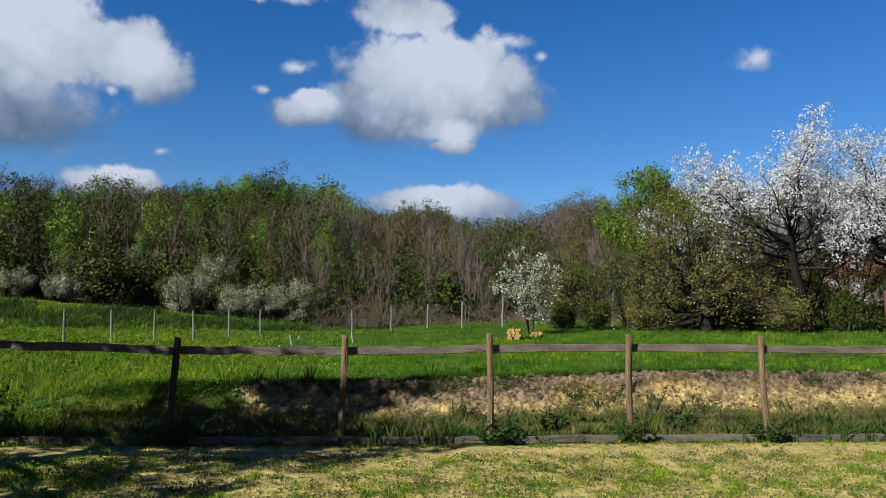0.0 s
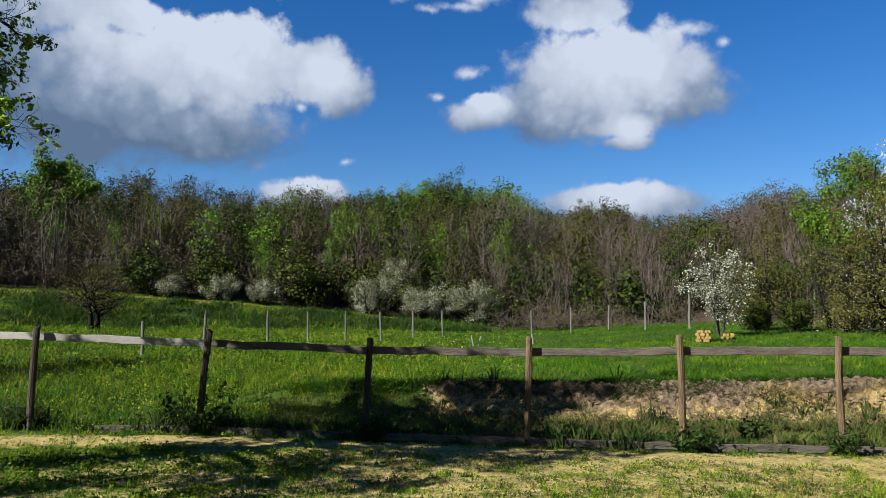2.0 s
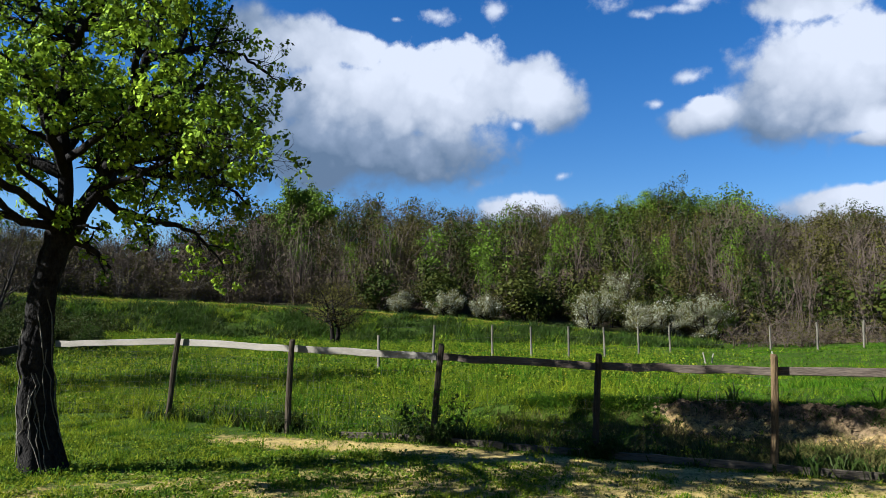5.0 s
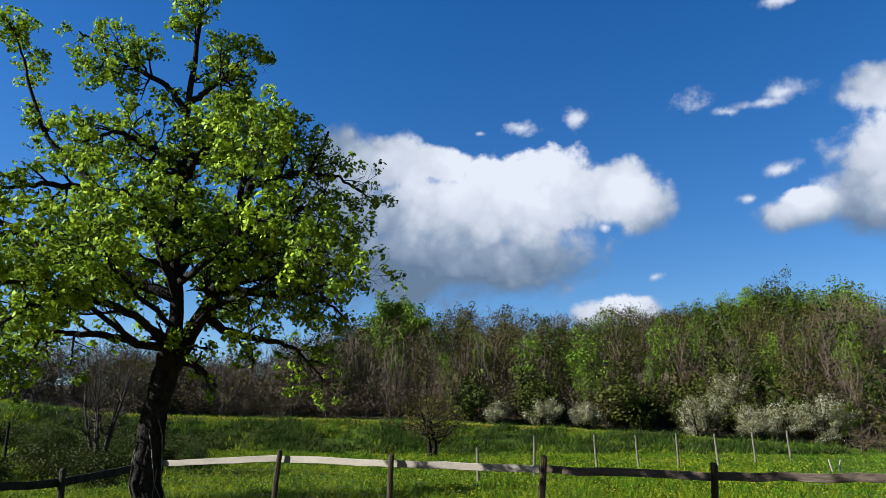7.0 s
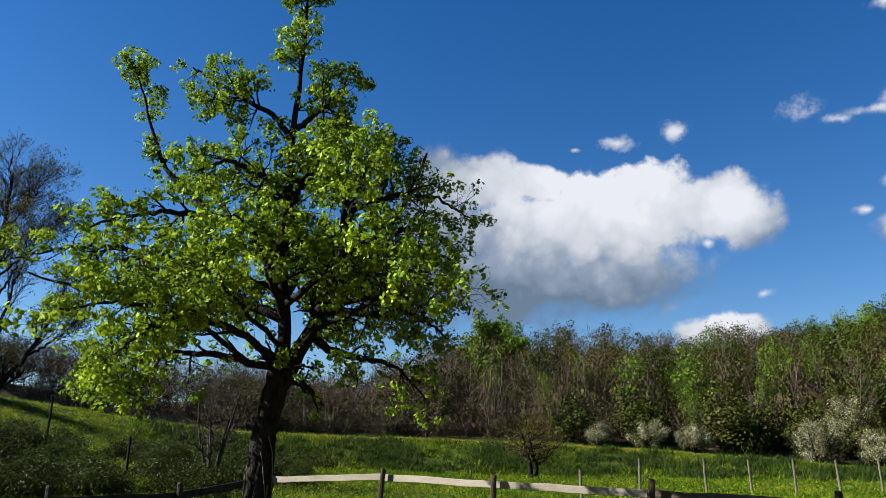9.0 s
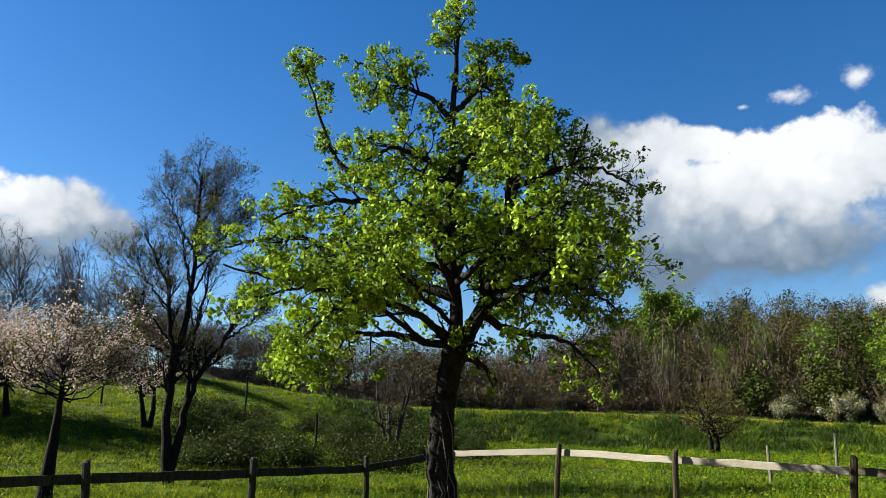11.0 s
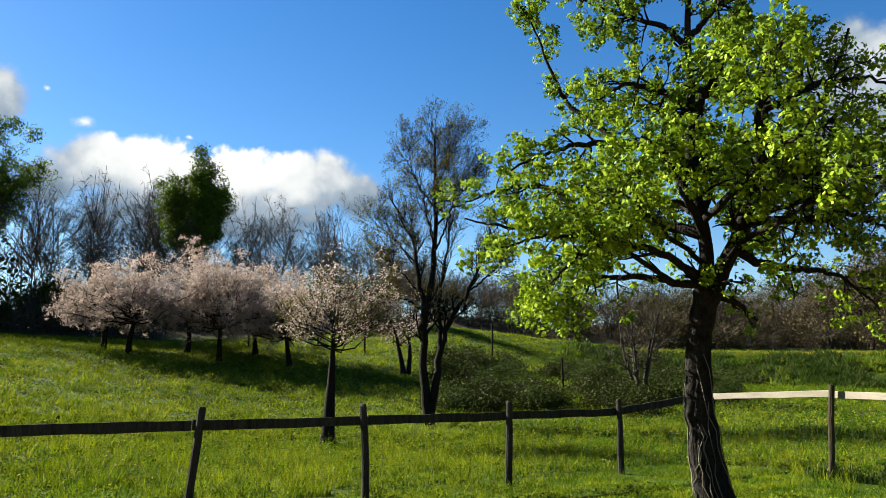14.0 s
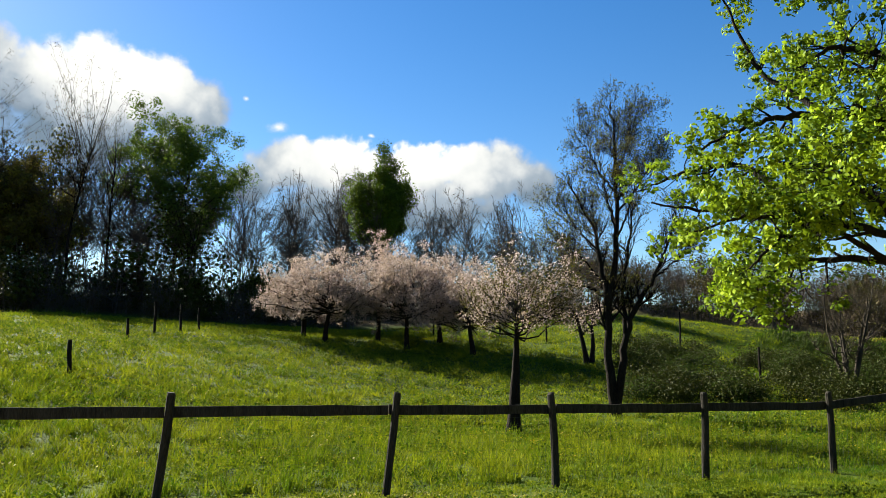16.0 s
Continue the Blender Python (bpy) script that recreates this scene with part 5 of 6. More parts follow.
walnut_tree()
x, y = at(77.5, 33.0)
tree("plum_tree", "small forked plum tree with thin blossom", x, y, 112, BARK, [("blossom", PINK, 2, 0.08, 0.06, 0.3, "")], height=3.6, width=3.6, trunk_r=0.12, stems=2, limbs=8, second=5, third=4, low=0.4, category="fruit tree")
x, y = at(60.6, 29.0)
tree("elder_bush", "grey leafless many-stemmed bush", x, y, 113, GREY_BARK, [("crown", OLIVE_LEAF, 1, 0.05, 0.05, 0.3, "")], height=4.8, width=4.6, trunk_r=0.07, stems=5, limbs=9, second=6, third=5, low=0.15, category="bush")
for k, (az, d, h, w, m) in enumerate([(108.3, 60, 15.2, 12.6, ASH_LEAF), (93.4, 58, 12.8, 6.0, SPRING_LEAF), (117.5, 56, 9.5, 8.0, GREEN_BUD)]):
    x, y = at(az, d)
    tree("ash_tree", "tall tree with a dense dark green crown", x, y, 120 + k, BARK, [("crown", m, 76, 0.15, 0.62, "clump", "")], height=h, width=w, trunk_r=0.2, limbs=50, second=8, third=4, low=(0.24, 0.38, 0.3)[k], grip=0.45, fine=0.36)
for k, (az, d, h, w) in enumerate([(115.0, 54, 18.6, 7.6), (118.8, 55, 16.5, 5.0), (112.5, 57, 15.0, 5.0)]):
    x, y = at(az, d)
    tree("birch_tree", "tall slender leafless tree against the sky", x, y, 130 + k, BARK, [("crown", OLIVE_LEAF, 1, 0.08, 0.06, 0.4, "")], height=h, width=w, trunk_r=0.11, limbs=40, lift=0.35, wander=0.2, second=8, third=5, low=0.36)

rng = np.random.RandomState(29)
brambles = []
for k in range(58):                    # brambles creeping over the slope
    x, y = at(rng.uniform(54, 75), rng.uniform(25, 40))
    h = rng.uniform(0.4, 1.25)
    if k < 7:
        brambles.append(tree("bramble_bush", "low dark tangle of bramble on the slope", x, y, 140 + k, BARK, [("crown", DARK_LEAF if k % 3 else WEED, 5, 0.085, 0.14, 0.5, "")], height=h, width=h * rng.uniform(1.7, 2.8), trunk_r=0.02, stems=4, limbs=6, second=5, third=3, low=0.02, splay=0.8, wander=0.3, dome=True, group="brambles in the hollow", category="bush"))
    else:
        copy_thing(brambles[k % 7], pose(x, y, gz(x, y) - 0.02, 0, 0, rng.uniform(0, 360)))


# ---- fences ----
def post_bm(r, h, rng, sides=10):
    """A rough post of height h, its top chamfered, sunk 0.3 m."""
    bm = bmesh.new()
    rings = []
    zs = [-0.3, 0.0, h * 0.3, h * 0.65, h - 0.03, h]
    for z in zs:
        ring = []
        wob = rng.normal(0, r * 0.16, 2)
        rr = r * (0.8 if z == h else 1.0) * (1.05 - 0.1 * z / h)
        for k in range(sides):
            a = 6.283 * k / sides
            ring.append(bm.verts.new((wob[0] + rr * math.cos(a) * rng.uniform(0.86, 1.12), wob[1] + rr * math.sin(a) * rng.uniform(0.92, 1.08), z)))
        rings.append(ring)
    for a, b in zip(rings, rings[1:]):
        for k in range(sides):
            bm.faces.new((a[k], a[(k + 1) % sides], b[(k + 1) % sides], b[k]))
    bm.faces.new(rings[-1])
    bm.faces.new(rings[0][::-1])
    return bm


def plank_bm(p, q, height, thick, rng, seg=8):
    """A sawn board from p to q, on edge, a little uneven."""
    p, q = Vector(p), Vector(q)
    along_, up = (q - p), Vector((0, 0, 1))
    side = along_.cross(up).normalized()
    bm, rings = bmesh.new(), []
    for k in range(seg + 1):
        c = p + along_ * k / seg + side * rng.normal(0, 0.004) + up * rng.normal(0, 0.005)
        h, b = height / 2 * rng.uniform(0.94, 1.05), 0.006
        t = thick / 2
        rings.append([bm.verts.new(c + side * sx + up * sz) for sx, sz in ((-t, -h + b), (-t + b, -h), (t - b, -h), (t, -h + b), (t, h - b), (t - b, h), (-t + b, h), (-t, h - b))])
    for a, b in zip(rings, rings[1:]):
        for k in range(8):
            bm.faces.new((a[k], a[(k + 1) % 8], b[(k + 1) % 8], b[k]))
    bm.faces.new(rings[0][::-1]), bm.faces.new(rings[-1])
    bmesh.ops.recalc_face_normals(bm, faces=bm.faces)
    return bm


def yard_fence():
    rng = np.random.RandomState(3)
    front = [(10.4, 11.7), (8.45, 11.45), (6.5, 11.2), (4.52, 10.95), (2.58, 10.75), (0.66, 10.45), (-1.28, 10.2), (-3.43, 10.05), (-5.78, 9.85), (-8.03, 9.3), (-10.32, 9.0), (-12.7, 8.42)]
    sidep = [(-12.7, 8.42), (-11.98, 6.32), (-11.2, 4.07), (-10.4, 1.81), (-9.64, -0.37), (-8.85, -2.80), (-8.1, -5.1), (-7.4, -7.3)]
    leans = {3: (-1, -2), 4: (0, -1), 5: (0, -1), 6: (1, 1), 7: (2, 3), 8: (2, 6), 9: (1, 2), 10: (1, 6)}
    root = thing("yard_fence", "weathered post and rail fence round the yard", "fence", 0, 10.3)
    heights = [1.45, 1.45, 1.45, 1.44, 1.44, 1.44, 1.38, 1.34, 1.42, 1.42, 1.43, 1.3]
    for k, (x, y) in enumerate(front):
        ob = part("post", post_bm(0.044, heights[k], rng), OLD_POST if k > 6 else POST_WOOD, root)
        tx, ty = leans.get(k, (0, 0))
        ob.matrix_basis = root.matrix_basis.inverted() @ pose(x, y, gz(x, y), tx, ty, 0)
    # side posts: old wood, coloured darker for their shaded faces
    for k, (x, y) in enumerate(sidep[1:]):
        ob = part("post", post_bm(0.05, 1.22, rng), BACKLIT_WOOD, root)
        ob.matrix_basis = root.matrix_basis.inverted() @ pose(x, y, gz(x, y), (0, 0, 3, -5.5, -5, -2, 1)[k], rng.uniform(-2, 2), 0)
    inv = root.matrix_basis.inverted()

    def board(a, b, za, zb, h, t, m, label="", name="rail"):
        ob = part(name, plank_bm((a[0], a[1], za), (b[0], b[1], zb), h, t, rng), m, root, label)
        ob.matrix_basis = inv

    rail_z = [1.26, 1.26, 1.26, 1.25, 1.25, 1.23, 1.17, 1.17, 1.22, 1.27, 1.28, 1.2]
    for k in range(len(front) - 1):
        a, b = front[k], front[k + 1]
        o = 0.075                       # the rails run behind the posts
        board((a[0], a[1] + o), (b[0] + 0.01, b[1] + o), gz(*a) + rail_z[k], gz(*b) + rail_z[k + 1], 0.105, 0.035, PALE_WOOD if k in (8, 9, 10) else WOOD, "pale sawn rail" if k in (8, 9, 10) else "")
        if k == 8:                      # the last kickboard is broken off short
            b = (a[0] + 0.6 * (b[0] - a[0]), a[1] + 0.6 * (b[1] - a[1]))
        if k > 1 and k < 9:
            board((a[0] - 0.02, a[1] - 0.08), (b[0] + 0.03, b[1] - 0.08), gz(*a) + 0.055, gz(*b) + 0.045, 0.095, 0.035, GREY_BOARD, "grey kickboard on the ground", "kickboard")
    for k in range(len(sidep) - 1):
        a, b = sidep[k], sidep[k + 1]
        za = 1.2 if k == 0 else 1.0
        board((a[0] - 0.08, a[1]), (b[0] - 0.08, b[1] + 0.01), gz(*a) + za, gz(*b) + 1.0, 0.12, 0.035, BACKLIT_WOOD)


yard_fence()


def meadow_fence():
    rng = np.random.RandomState(8)
    spots_ = [(34.5, 21.5), (30.5, 22.6), (26.1, 24.5), (23.2, 26.0), (20.5, 27.6), (17.9, 29.2), (15.5, 31.0), (13.3, 33.0), (6.7, 34.5), (3.8, 33), (1.1, 32), (-1.5, 30.5), (-4.5, 27), (-12.5, 25.5)]
    x0, y0 = at(17.9, 29.2)
    root = thing("meadow_fence", "line of thin pale posts with wire across the meadow", "fence", x0, y0)
    inv = root.matrix_basis.inverted()
    tops = []
    for az, d in spots_:
        x, y = at(az, d)
        h = rng.uniform(1.02, 1.18) if d > 22 else 0.95
        ob = part("post", post_bm(0.038, h, rng, 8), STAKE_WOOD, root)
        ob.matrix_basis = inv @ pose(x, y, gz(x, y), rng.uniform(-2, 2), rng.uniform(-2, 2), 0)
        tops.append((x, y, gz(x, y)))
    for h in (0.35, 0.75, 1.15):
        for a, b in zip(tops, tops[1:]):
            P = np.array([[(a[0], a[1], a[2] + h), tuple(0.5 * (np.array(a) + np.array(b)) + [0, 0, h - 0.03]), (b[0], b[1], b[2] + h)]])
            V, Q = tubes(P, np.full(P.shape[:2], 0.003), 3)
            ob = under(mesh_np("wire", V, Q, mats=[WIRE]), root)
            ob.matrix_basis = inv


meadow_fence()


def lone_post(name, label, az, d, h, r, material, lean=(0, 0), group=""):
    x, y = at(az, d)
    me_rng = np.random.RandomState(int(abs(az) * 10))
    bm = post_bm(r, h, me_rng)
    me = bpy.data.meshes.new(name)
    bm.to_mesh(me)
    bm.free()
    me.materials.append(material)
    ob = new(name, me)
    ob.matrix_basis = pose(x, y, gz(x, y), lean[0], lean[1], 0)
    return tagged(ob, label, "post", group)


lone_post("fence_stub", "short dark weathered post in the grass", 113.9, 20.0, 0.85, 0.05, BARK, (2, 3))
for az, d, h in ((110.6, 29, 0.8), (108.9, 33, 1.3), (107.2, 34, 1.2), (106.0, 36, 1.0)):
    lone_post("old_post", "thin old post on the hillside", az, d, h, 0.05, BARK, (1, 2), "old posts on the hillside")
for az, d, h in ((80.6, 38, 1.9), (71.1, 37, 2.0), (89.0, 40, 1.6), (84.0, 40, 1.7), (66.0, 30, 1.4), (98.5, 36, 1.0)):
    lone_post("orchard_stake", "tall thin wooden stake in the orchard", az, d, h, 0.045, BARK, (0, 1), "orchard stakes")
lone_post("iron_post", "leaning rusty iron post beside the fence", -30.1, 12.6, 2.1, 0.035, RUST, (0, -3))


# ---- firewood ----
def log_bm(rng, r, length):
    bm = bmesh.new()
    n = 7
    a = [bm.verts.new((-length / 2, r * math.cos(6.283 * k / n) * rng.uniform(0.8, 1.1), r * math.sin(6.283 * k / n) * rng.uniform(0.8, 1.1))) for k in range(n)]
    b = [bm.verts.new((length / 2, v.co.y, v.co.z)) for v in a]
    for k in range(n):
        bm.faces.new((a[k], a[(k + 1) % n], b[(k + 1) % n], b[k]))
    bm.faces.new(a[::-1]), bm.faces.new(b)
    return bm


def firewood(az, d, cols, rows_, label):
    rng = np.random.RandomState(int(d * 10))
    x, y = at(az, d)
    root = thing("firewood_stack", label, "firewood", x, y, turn=az)
    for j in range(rows_):
        for i in range(cols):
            ob = part("log", log_bm(rng, rng.uniform(0.042, 0.05), rng.uniform(0.4, 0.55)), CUT_WOOD, root)
            ob.matrix_basis = pose((i - cols / 2 + 0.5 * (j % 2)) * 0.088, rng.uniform(-0.03, 0.03), 0.05 + j * 0.074, rng.uniform(0, 60), 0, 90 + rng.uniform(-5, 5))


firewood(-5.4, 20.6, 4, 4, "small stack of freshly split yellow firewood")
firewood(-7.0, 21.4, 3, 2, "low heap of split firewood")


# ---- the house behind the blossoming trees ----
def box_bm(x0, x1, y0, y1, z0, z1, bevel=0.0):
    bm = bmesh.new()
    bmesh.ops.create_cube(bm, size=1, matrix=Matrix.LocRotScale(((x0 + x1) / 2, (y0 + y1) / 2, (z0 + z1) / 2), None, (x1 - x0, y1 - y0, z1 - z0)))
    if bevel:
        bmesh.ops.bevel(bm, geom=bm.edges[:], offset=bevel, segments=1, affect="EDGES")
    return bm


def house():
    x, y = at(-28.6, 48.0)
    root = thing("house", "small house with cream walls and a brick gable", "house", x, y, turn=-29.0)
    part("wall", box_bm(-1.8, 2.4, 0, 5, -0.4, 2.2), PLASTER, root, "cream plastered wall")
    bm = bmesh.new()
    v = [bm.verts.new(c) for c in ((-1.8, 0, 2.2), (2.4, 0, 2.2), (0.3, 0, 3.75), (-1.8, 0.3, 2.2), (2.4, 0.3, 2.2), (0.3, 0.3, 3.75))]
    for f in ((0, 1, 2), (5, 4, 3), (0, 3, 4, 1), (1, 4, 5, 2), (2, 5, 3, 0)):
        bm.faces.new([v[k] for k in f])
    part("gable", bm, BRICK, root, "bare brick gable")
    for s in (-1, 1):
        bm = bmesh.new()
        x0 = 0.3 + s * 2.4
        v = [bm.verts.new(c) for c in ((0.3, -0.2, 3.78), (x0, -0.2, 2.02), (x0, 5.2, 2.02), (0.3, 5.2, 3.78), (0.3, -0.2, 3.88), (x0, -0.2, 2.12), (x0, 5.2, 2.12), (0.3, 5.2, 3.88))]
        for f in ((0, 1, 2, 3), (7, 6, 5, 4), (0, 4, 5, 1), (1, 5, 6, 2), (2, 6, 7, 3), (3, 7, 4, 0)):
            bm.faces.new([v[k] for k in f])
        bmesh.ops.recalc_face_normals(bm, faces=bm.faces)
        part("roof", bm, BRICK, root, "red tiled roof")


house()


def weed_clump(x, y, seed, size):
    """A rank leafy clump of nettles and dock."""
    rng = np.random.RandomState(seed)
    root = thing("weed_clump", "dark leafy clump of weeds at a post's foot", "weeds", x, y, group="weed clumps along the fence")
    a = rng.uniform(0, 6.283, 26)
    S = np.stack([np.cos(a), np.sin(a), 0 * a], 1) * rng.uniform(0, 0.16, 26)[:, None] * size
    D = np.stack([np.cos(a) * 0.55, np.sin(a) * 0.55, np.ones(26)], 1)
    P = stretch_paths(rng, S, D, rng.uniform(0.25, 0.6, 26) * size, 4, 0.12, -0.02)
    V, Q = tubes(P, taper(np.full(26, 0.005), np.full(26, 0.002), 4), 4)
    under(mesh_np("stem", V, Q, mats=[WEED]), root)
    V, Q, tint = leaves(rng, along(rng, P, 16)[0], 0.07, 0.03, 0.5, 0.5, 0.3)
    under(mesh_np("foliage", V, Q, mats=[WEED], attrs=[("tint", tint)]), root)


for k, (x, y, s) in enumerate([(0.7, 10.35, 1.0), (2.5, 10.62, 0.9), (4.45, 10.85, 1.0), (-5.7, 9.72, 1.9), (-3.3, 9.95, 0.8), (6.3, 11.0, 0.8), (1.6, 11.3, 0.7), (3.5, 11.5, 0.8), (-8.2, 9.4, 0.8)]):
    weed_clump(x, y, 200 + k, s * 0.8)

lone_post("marker_stake", "short pale stake leaning in the meadow", 11.0, 24.0, 0.34, 0.022, PALE_WOOD, (0, -12), "pale stakes in the meadow")
lone_post("marker_stake", "short pale stake leaning in the meadow", 10.6, 24.2, 0.3, 0.022, PALE_WOOD, (0, 10), "pale stakes in the meadow")
lone_post("marker_stake", "short pale stake leaning in the meadow", 6.6, 25.0, 0.34, 0.022, PALE_WOOD, (0, -8), "pale stakes in the meadow")


# ---- crumbling soil of the cut bank ----
def clods():
    rng = np.random.RandomState(71)
    az = rng.uniform(-34, 20, 60000)
    d = rng.uniform(11, 16.5, len(az))
    x, y = at(az, d)
    b = bank(x, y)
    keep = rng.uniform(0, 1, len(x)) < b * 0.8
    x, y = x[keep], y[keep]
    z = ground_z(x, y)
    n = len(x)
    a = np.array([(1, 0, 0), (0, 1, 0), (-1, 0, 0), (0, -1, 0), (0, 0, 0.75), (0, 0, -0.75)])
    F = np.array([(0, 1, 4), (1, 2, 4), (2, 3, 4), (3, 0, 4), (1, 0, 5), (2, 1, 5), (3, 2, 5), (0, 3, 5)])
    s = 0.009 + 0.032 * rng.uniform(0, 1, n) ** 3
    V = a[None] * rng.uniform(0.55, 1.25, (n, 6, 3)) * s[:, None, None]
    V = V + rng.normal(0, 0.22, (n, 6, 3)) * s[:, None, None]
    th = rng.uniform(0, 6.28, n)
    c, sn = np.cos(th)[:, None], np.sin(th)[:, None]
    V = np.stack([V[..., 0] * c - V[..., 1] * sn, V[..., 0] * sn + V[..., 1] * c, V[..., 2]], -1)
    V = V + np.stack([x, y, z + 0.05 + s * 0.2], 1)[:, None]
    T = (F[None] + (np.arange(n) * 6)[:, None, None]).reshape(-1, 3)
    ob = mesh_np("soil_clods", V.reshape(-1, 3), None, T, mats=[SOIL_CLOD])
    tagged(ob, "crumbling brown clods on the cut bank", "soil", kind="stuff")


clods()


# ---- wire netting on the yard fence ----
def netting(points, height, step, name_label):
    """Square wire netting hung from post to post, as one part of the fence."""
    P, R = [], []
    for (x0, y0), (x1, y1) in zip(points, points[1:]):
        L = math.hypot(x1 - x0, y1 - y0)
        z0, z1 = gz(x0, y0), gz(x1, y1)
        for k in range(1, int(height / step) + 1):
            h = k * step
            P.append([(x0, y0, z0 + h), ((x0 + x1) / 2, (y0 + y1) / 2, (z0 + z1) / 2 + h - 0.008), (x1, y1, z1 + h)])
        for k in range(int(L / step)):
            f = (k + 0.5) * step / L
            x, y, z = x0 + (x1 - x0) * f, y0 + (y1 - y0) * f, z0 + (z1 - z0) * f
            P.append([(x, y, z + 0.02), (x, y, z + height / 2), (x, y, z + height)])
    P = np.array(P)
    V, Q = tubes(P, np.full(P.shape[:2], 0.0009), 3)
    root = bpy.data.objects["yard_fence"]
    ob = under(mesh_np("wire_netting", V, Q, mats=[WIRE]), root, name_label)
    ob.matrix_basis = root.matrix_basis.inverted()


netting([(-1.28, 10.27), (-3.43, 10.12), (-5.78, 9.92), (-8.03, 9.37), (-10.32, 9.07), (-12.7, 8.49)], 1.1, 0.1, "thin grey square wire netting")
netting([(-12.76, 8.42), (-12.04, 6.32), (-11.26, 4.07), (-10.46, 1.81), (-9.7, -0.37), (-8.91, -2.8)], 0.95, 0.1, "thin grey square wire netting")

# ---- grass, weeds and flowers ----
def scatter(rng, n, az0, az1, d0, d1):
    az = rng.uniform(az0, az1, n)
    d = np.sqrt(rng.uniform(d0 ** 2, d1 ** 2, n))
    return at(az, d)


def tufts(rng, x, y, per, spread):
    """Blades gathered in tufts: their places, and each tuft's height and shade."""
    n = len(x)
    far = np.sqrt(rng.uniform(0, 1, (n, per))) * spread
    a = rng.uniform(0, 6.283, (n, per))
    tall = np.repeat(rng.uniform(0.35, 1.5, n), per) * (1.15 - 0.5 * (far / spread).ravel())
    shade = np.repeat(rng.uniform(0, 1, n), per)
    return (x[:, None] + far * np.cos(a)).ravel(), (y[:, None] + far * np.sin(a)).ravel(), tall, shade


def grass(name, label, material, x, y, per, spread, height, width, bend, seed, tint_scale=1.0, fine=True):
    """Tufts of bent blades as one mesh: three pieces to a blade, or one where it is far off."""
    rng = np.random.RandomState(seed)
    x, y, tall, shade = tufts(rng, x, y, per, spread)
    n = len(x)
    z = ground_z(x, y) - 0.01
    a, b = rng.uniform(0, 6.283, n), rng.uniform(0, 6.283, n)
    h = height * tall * rng.uniform(0.7, 1.25, n) * (1 + 0.5 * waves(x, y, 2.3, 35) + 0.6 * waves(x, y, 7.0, 38))
    w = width * rng.uniform(0.6, 1.3, n)
    side = np.stack([np.cos(a), np.sin(a), 0 * a], 1) * w[:, None] * 0.5
    lean = np.stack([np.cos(b), np.sin(b), 0 * b], 1) * (h * bend * rng.uniform(0.2, 1.3, n))[:, None]
    foot = np.stack([x, y, z], 1)
    up = np.array([0, 0, 1.0])
    tip = foot + up * (h * np.clip(1 - 0.35 * bend, 0.3, 1))[:, None] + lean
    tint = np.clip(tint_scale * (0.65 * shade + 0.5 * rng.uniform(0, 1, n) ** 2 + 0.35 * waves(x, y, 1.1, 36) + 0.4 * waves(x, y, 6.0, 39) - 0.12), 0, 1)
    tint = np.clip(tint + (0.12 if height > 0.2 else 0.22) * np.clip((np.degrees(np.arctan2(-x, y)) - 62) / 22, -1, 1), 0, 1)   # yellower on the sunny slope
    k = np.arange(n)[:, None]
    if fine:
        midp = foot + up * (h * 0.55)[:, None] + lean * 0.35
        V = np.stack([foot - side, foot + side, midp + side * 0.8, midp - side * 0.8, tip], 1).reshape(-1, 3)
        ob = mesh_np(name, V, k * 5 + np.array([[0, 1, 2, 3]]), k * 5 + np.array([[3, 2, 4]]), mats=[material], attrs=[("tint", np.repeat(tint, 5))])
    else:
        V = np.stack([foot - side, foot + side, tip], 1).reshape(-1, 3)
        ob = mesh_np(name, V, None, k * 3 + np.array([[0, 1, 2]]), mats=[material], attrs=[("tint", np.repeat(tint, 3))])
    return tagged(ob, label, "grass", kind="stuff")


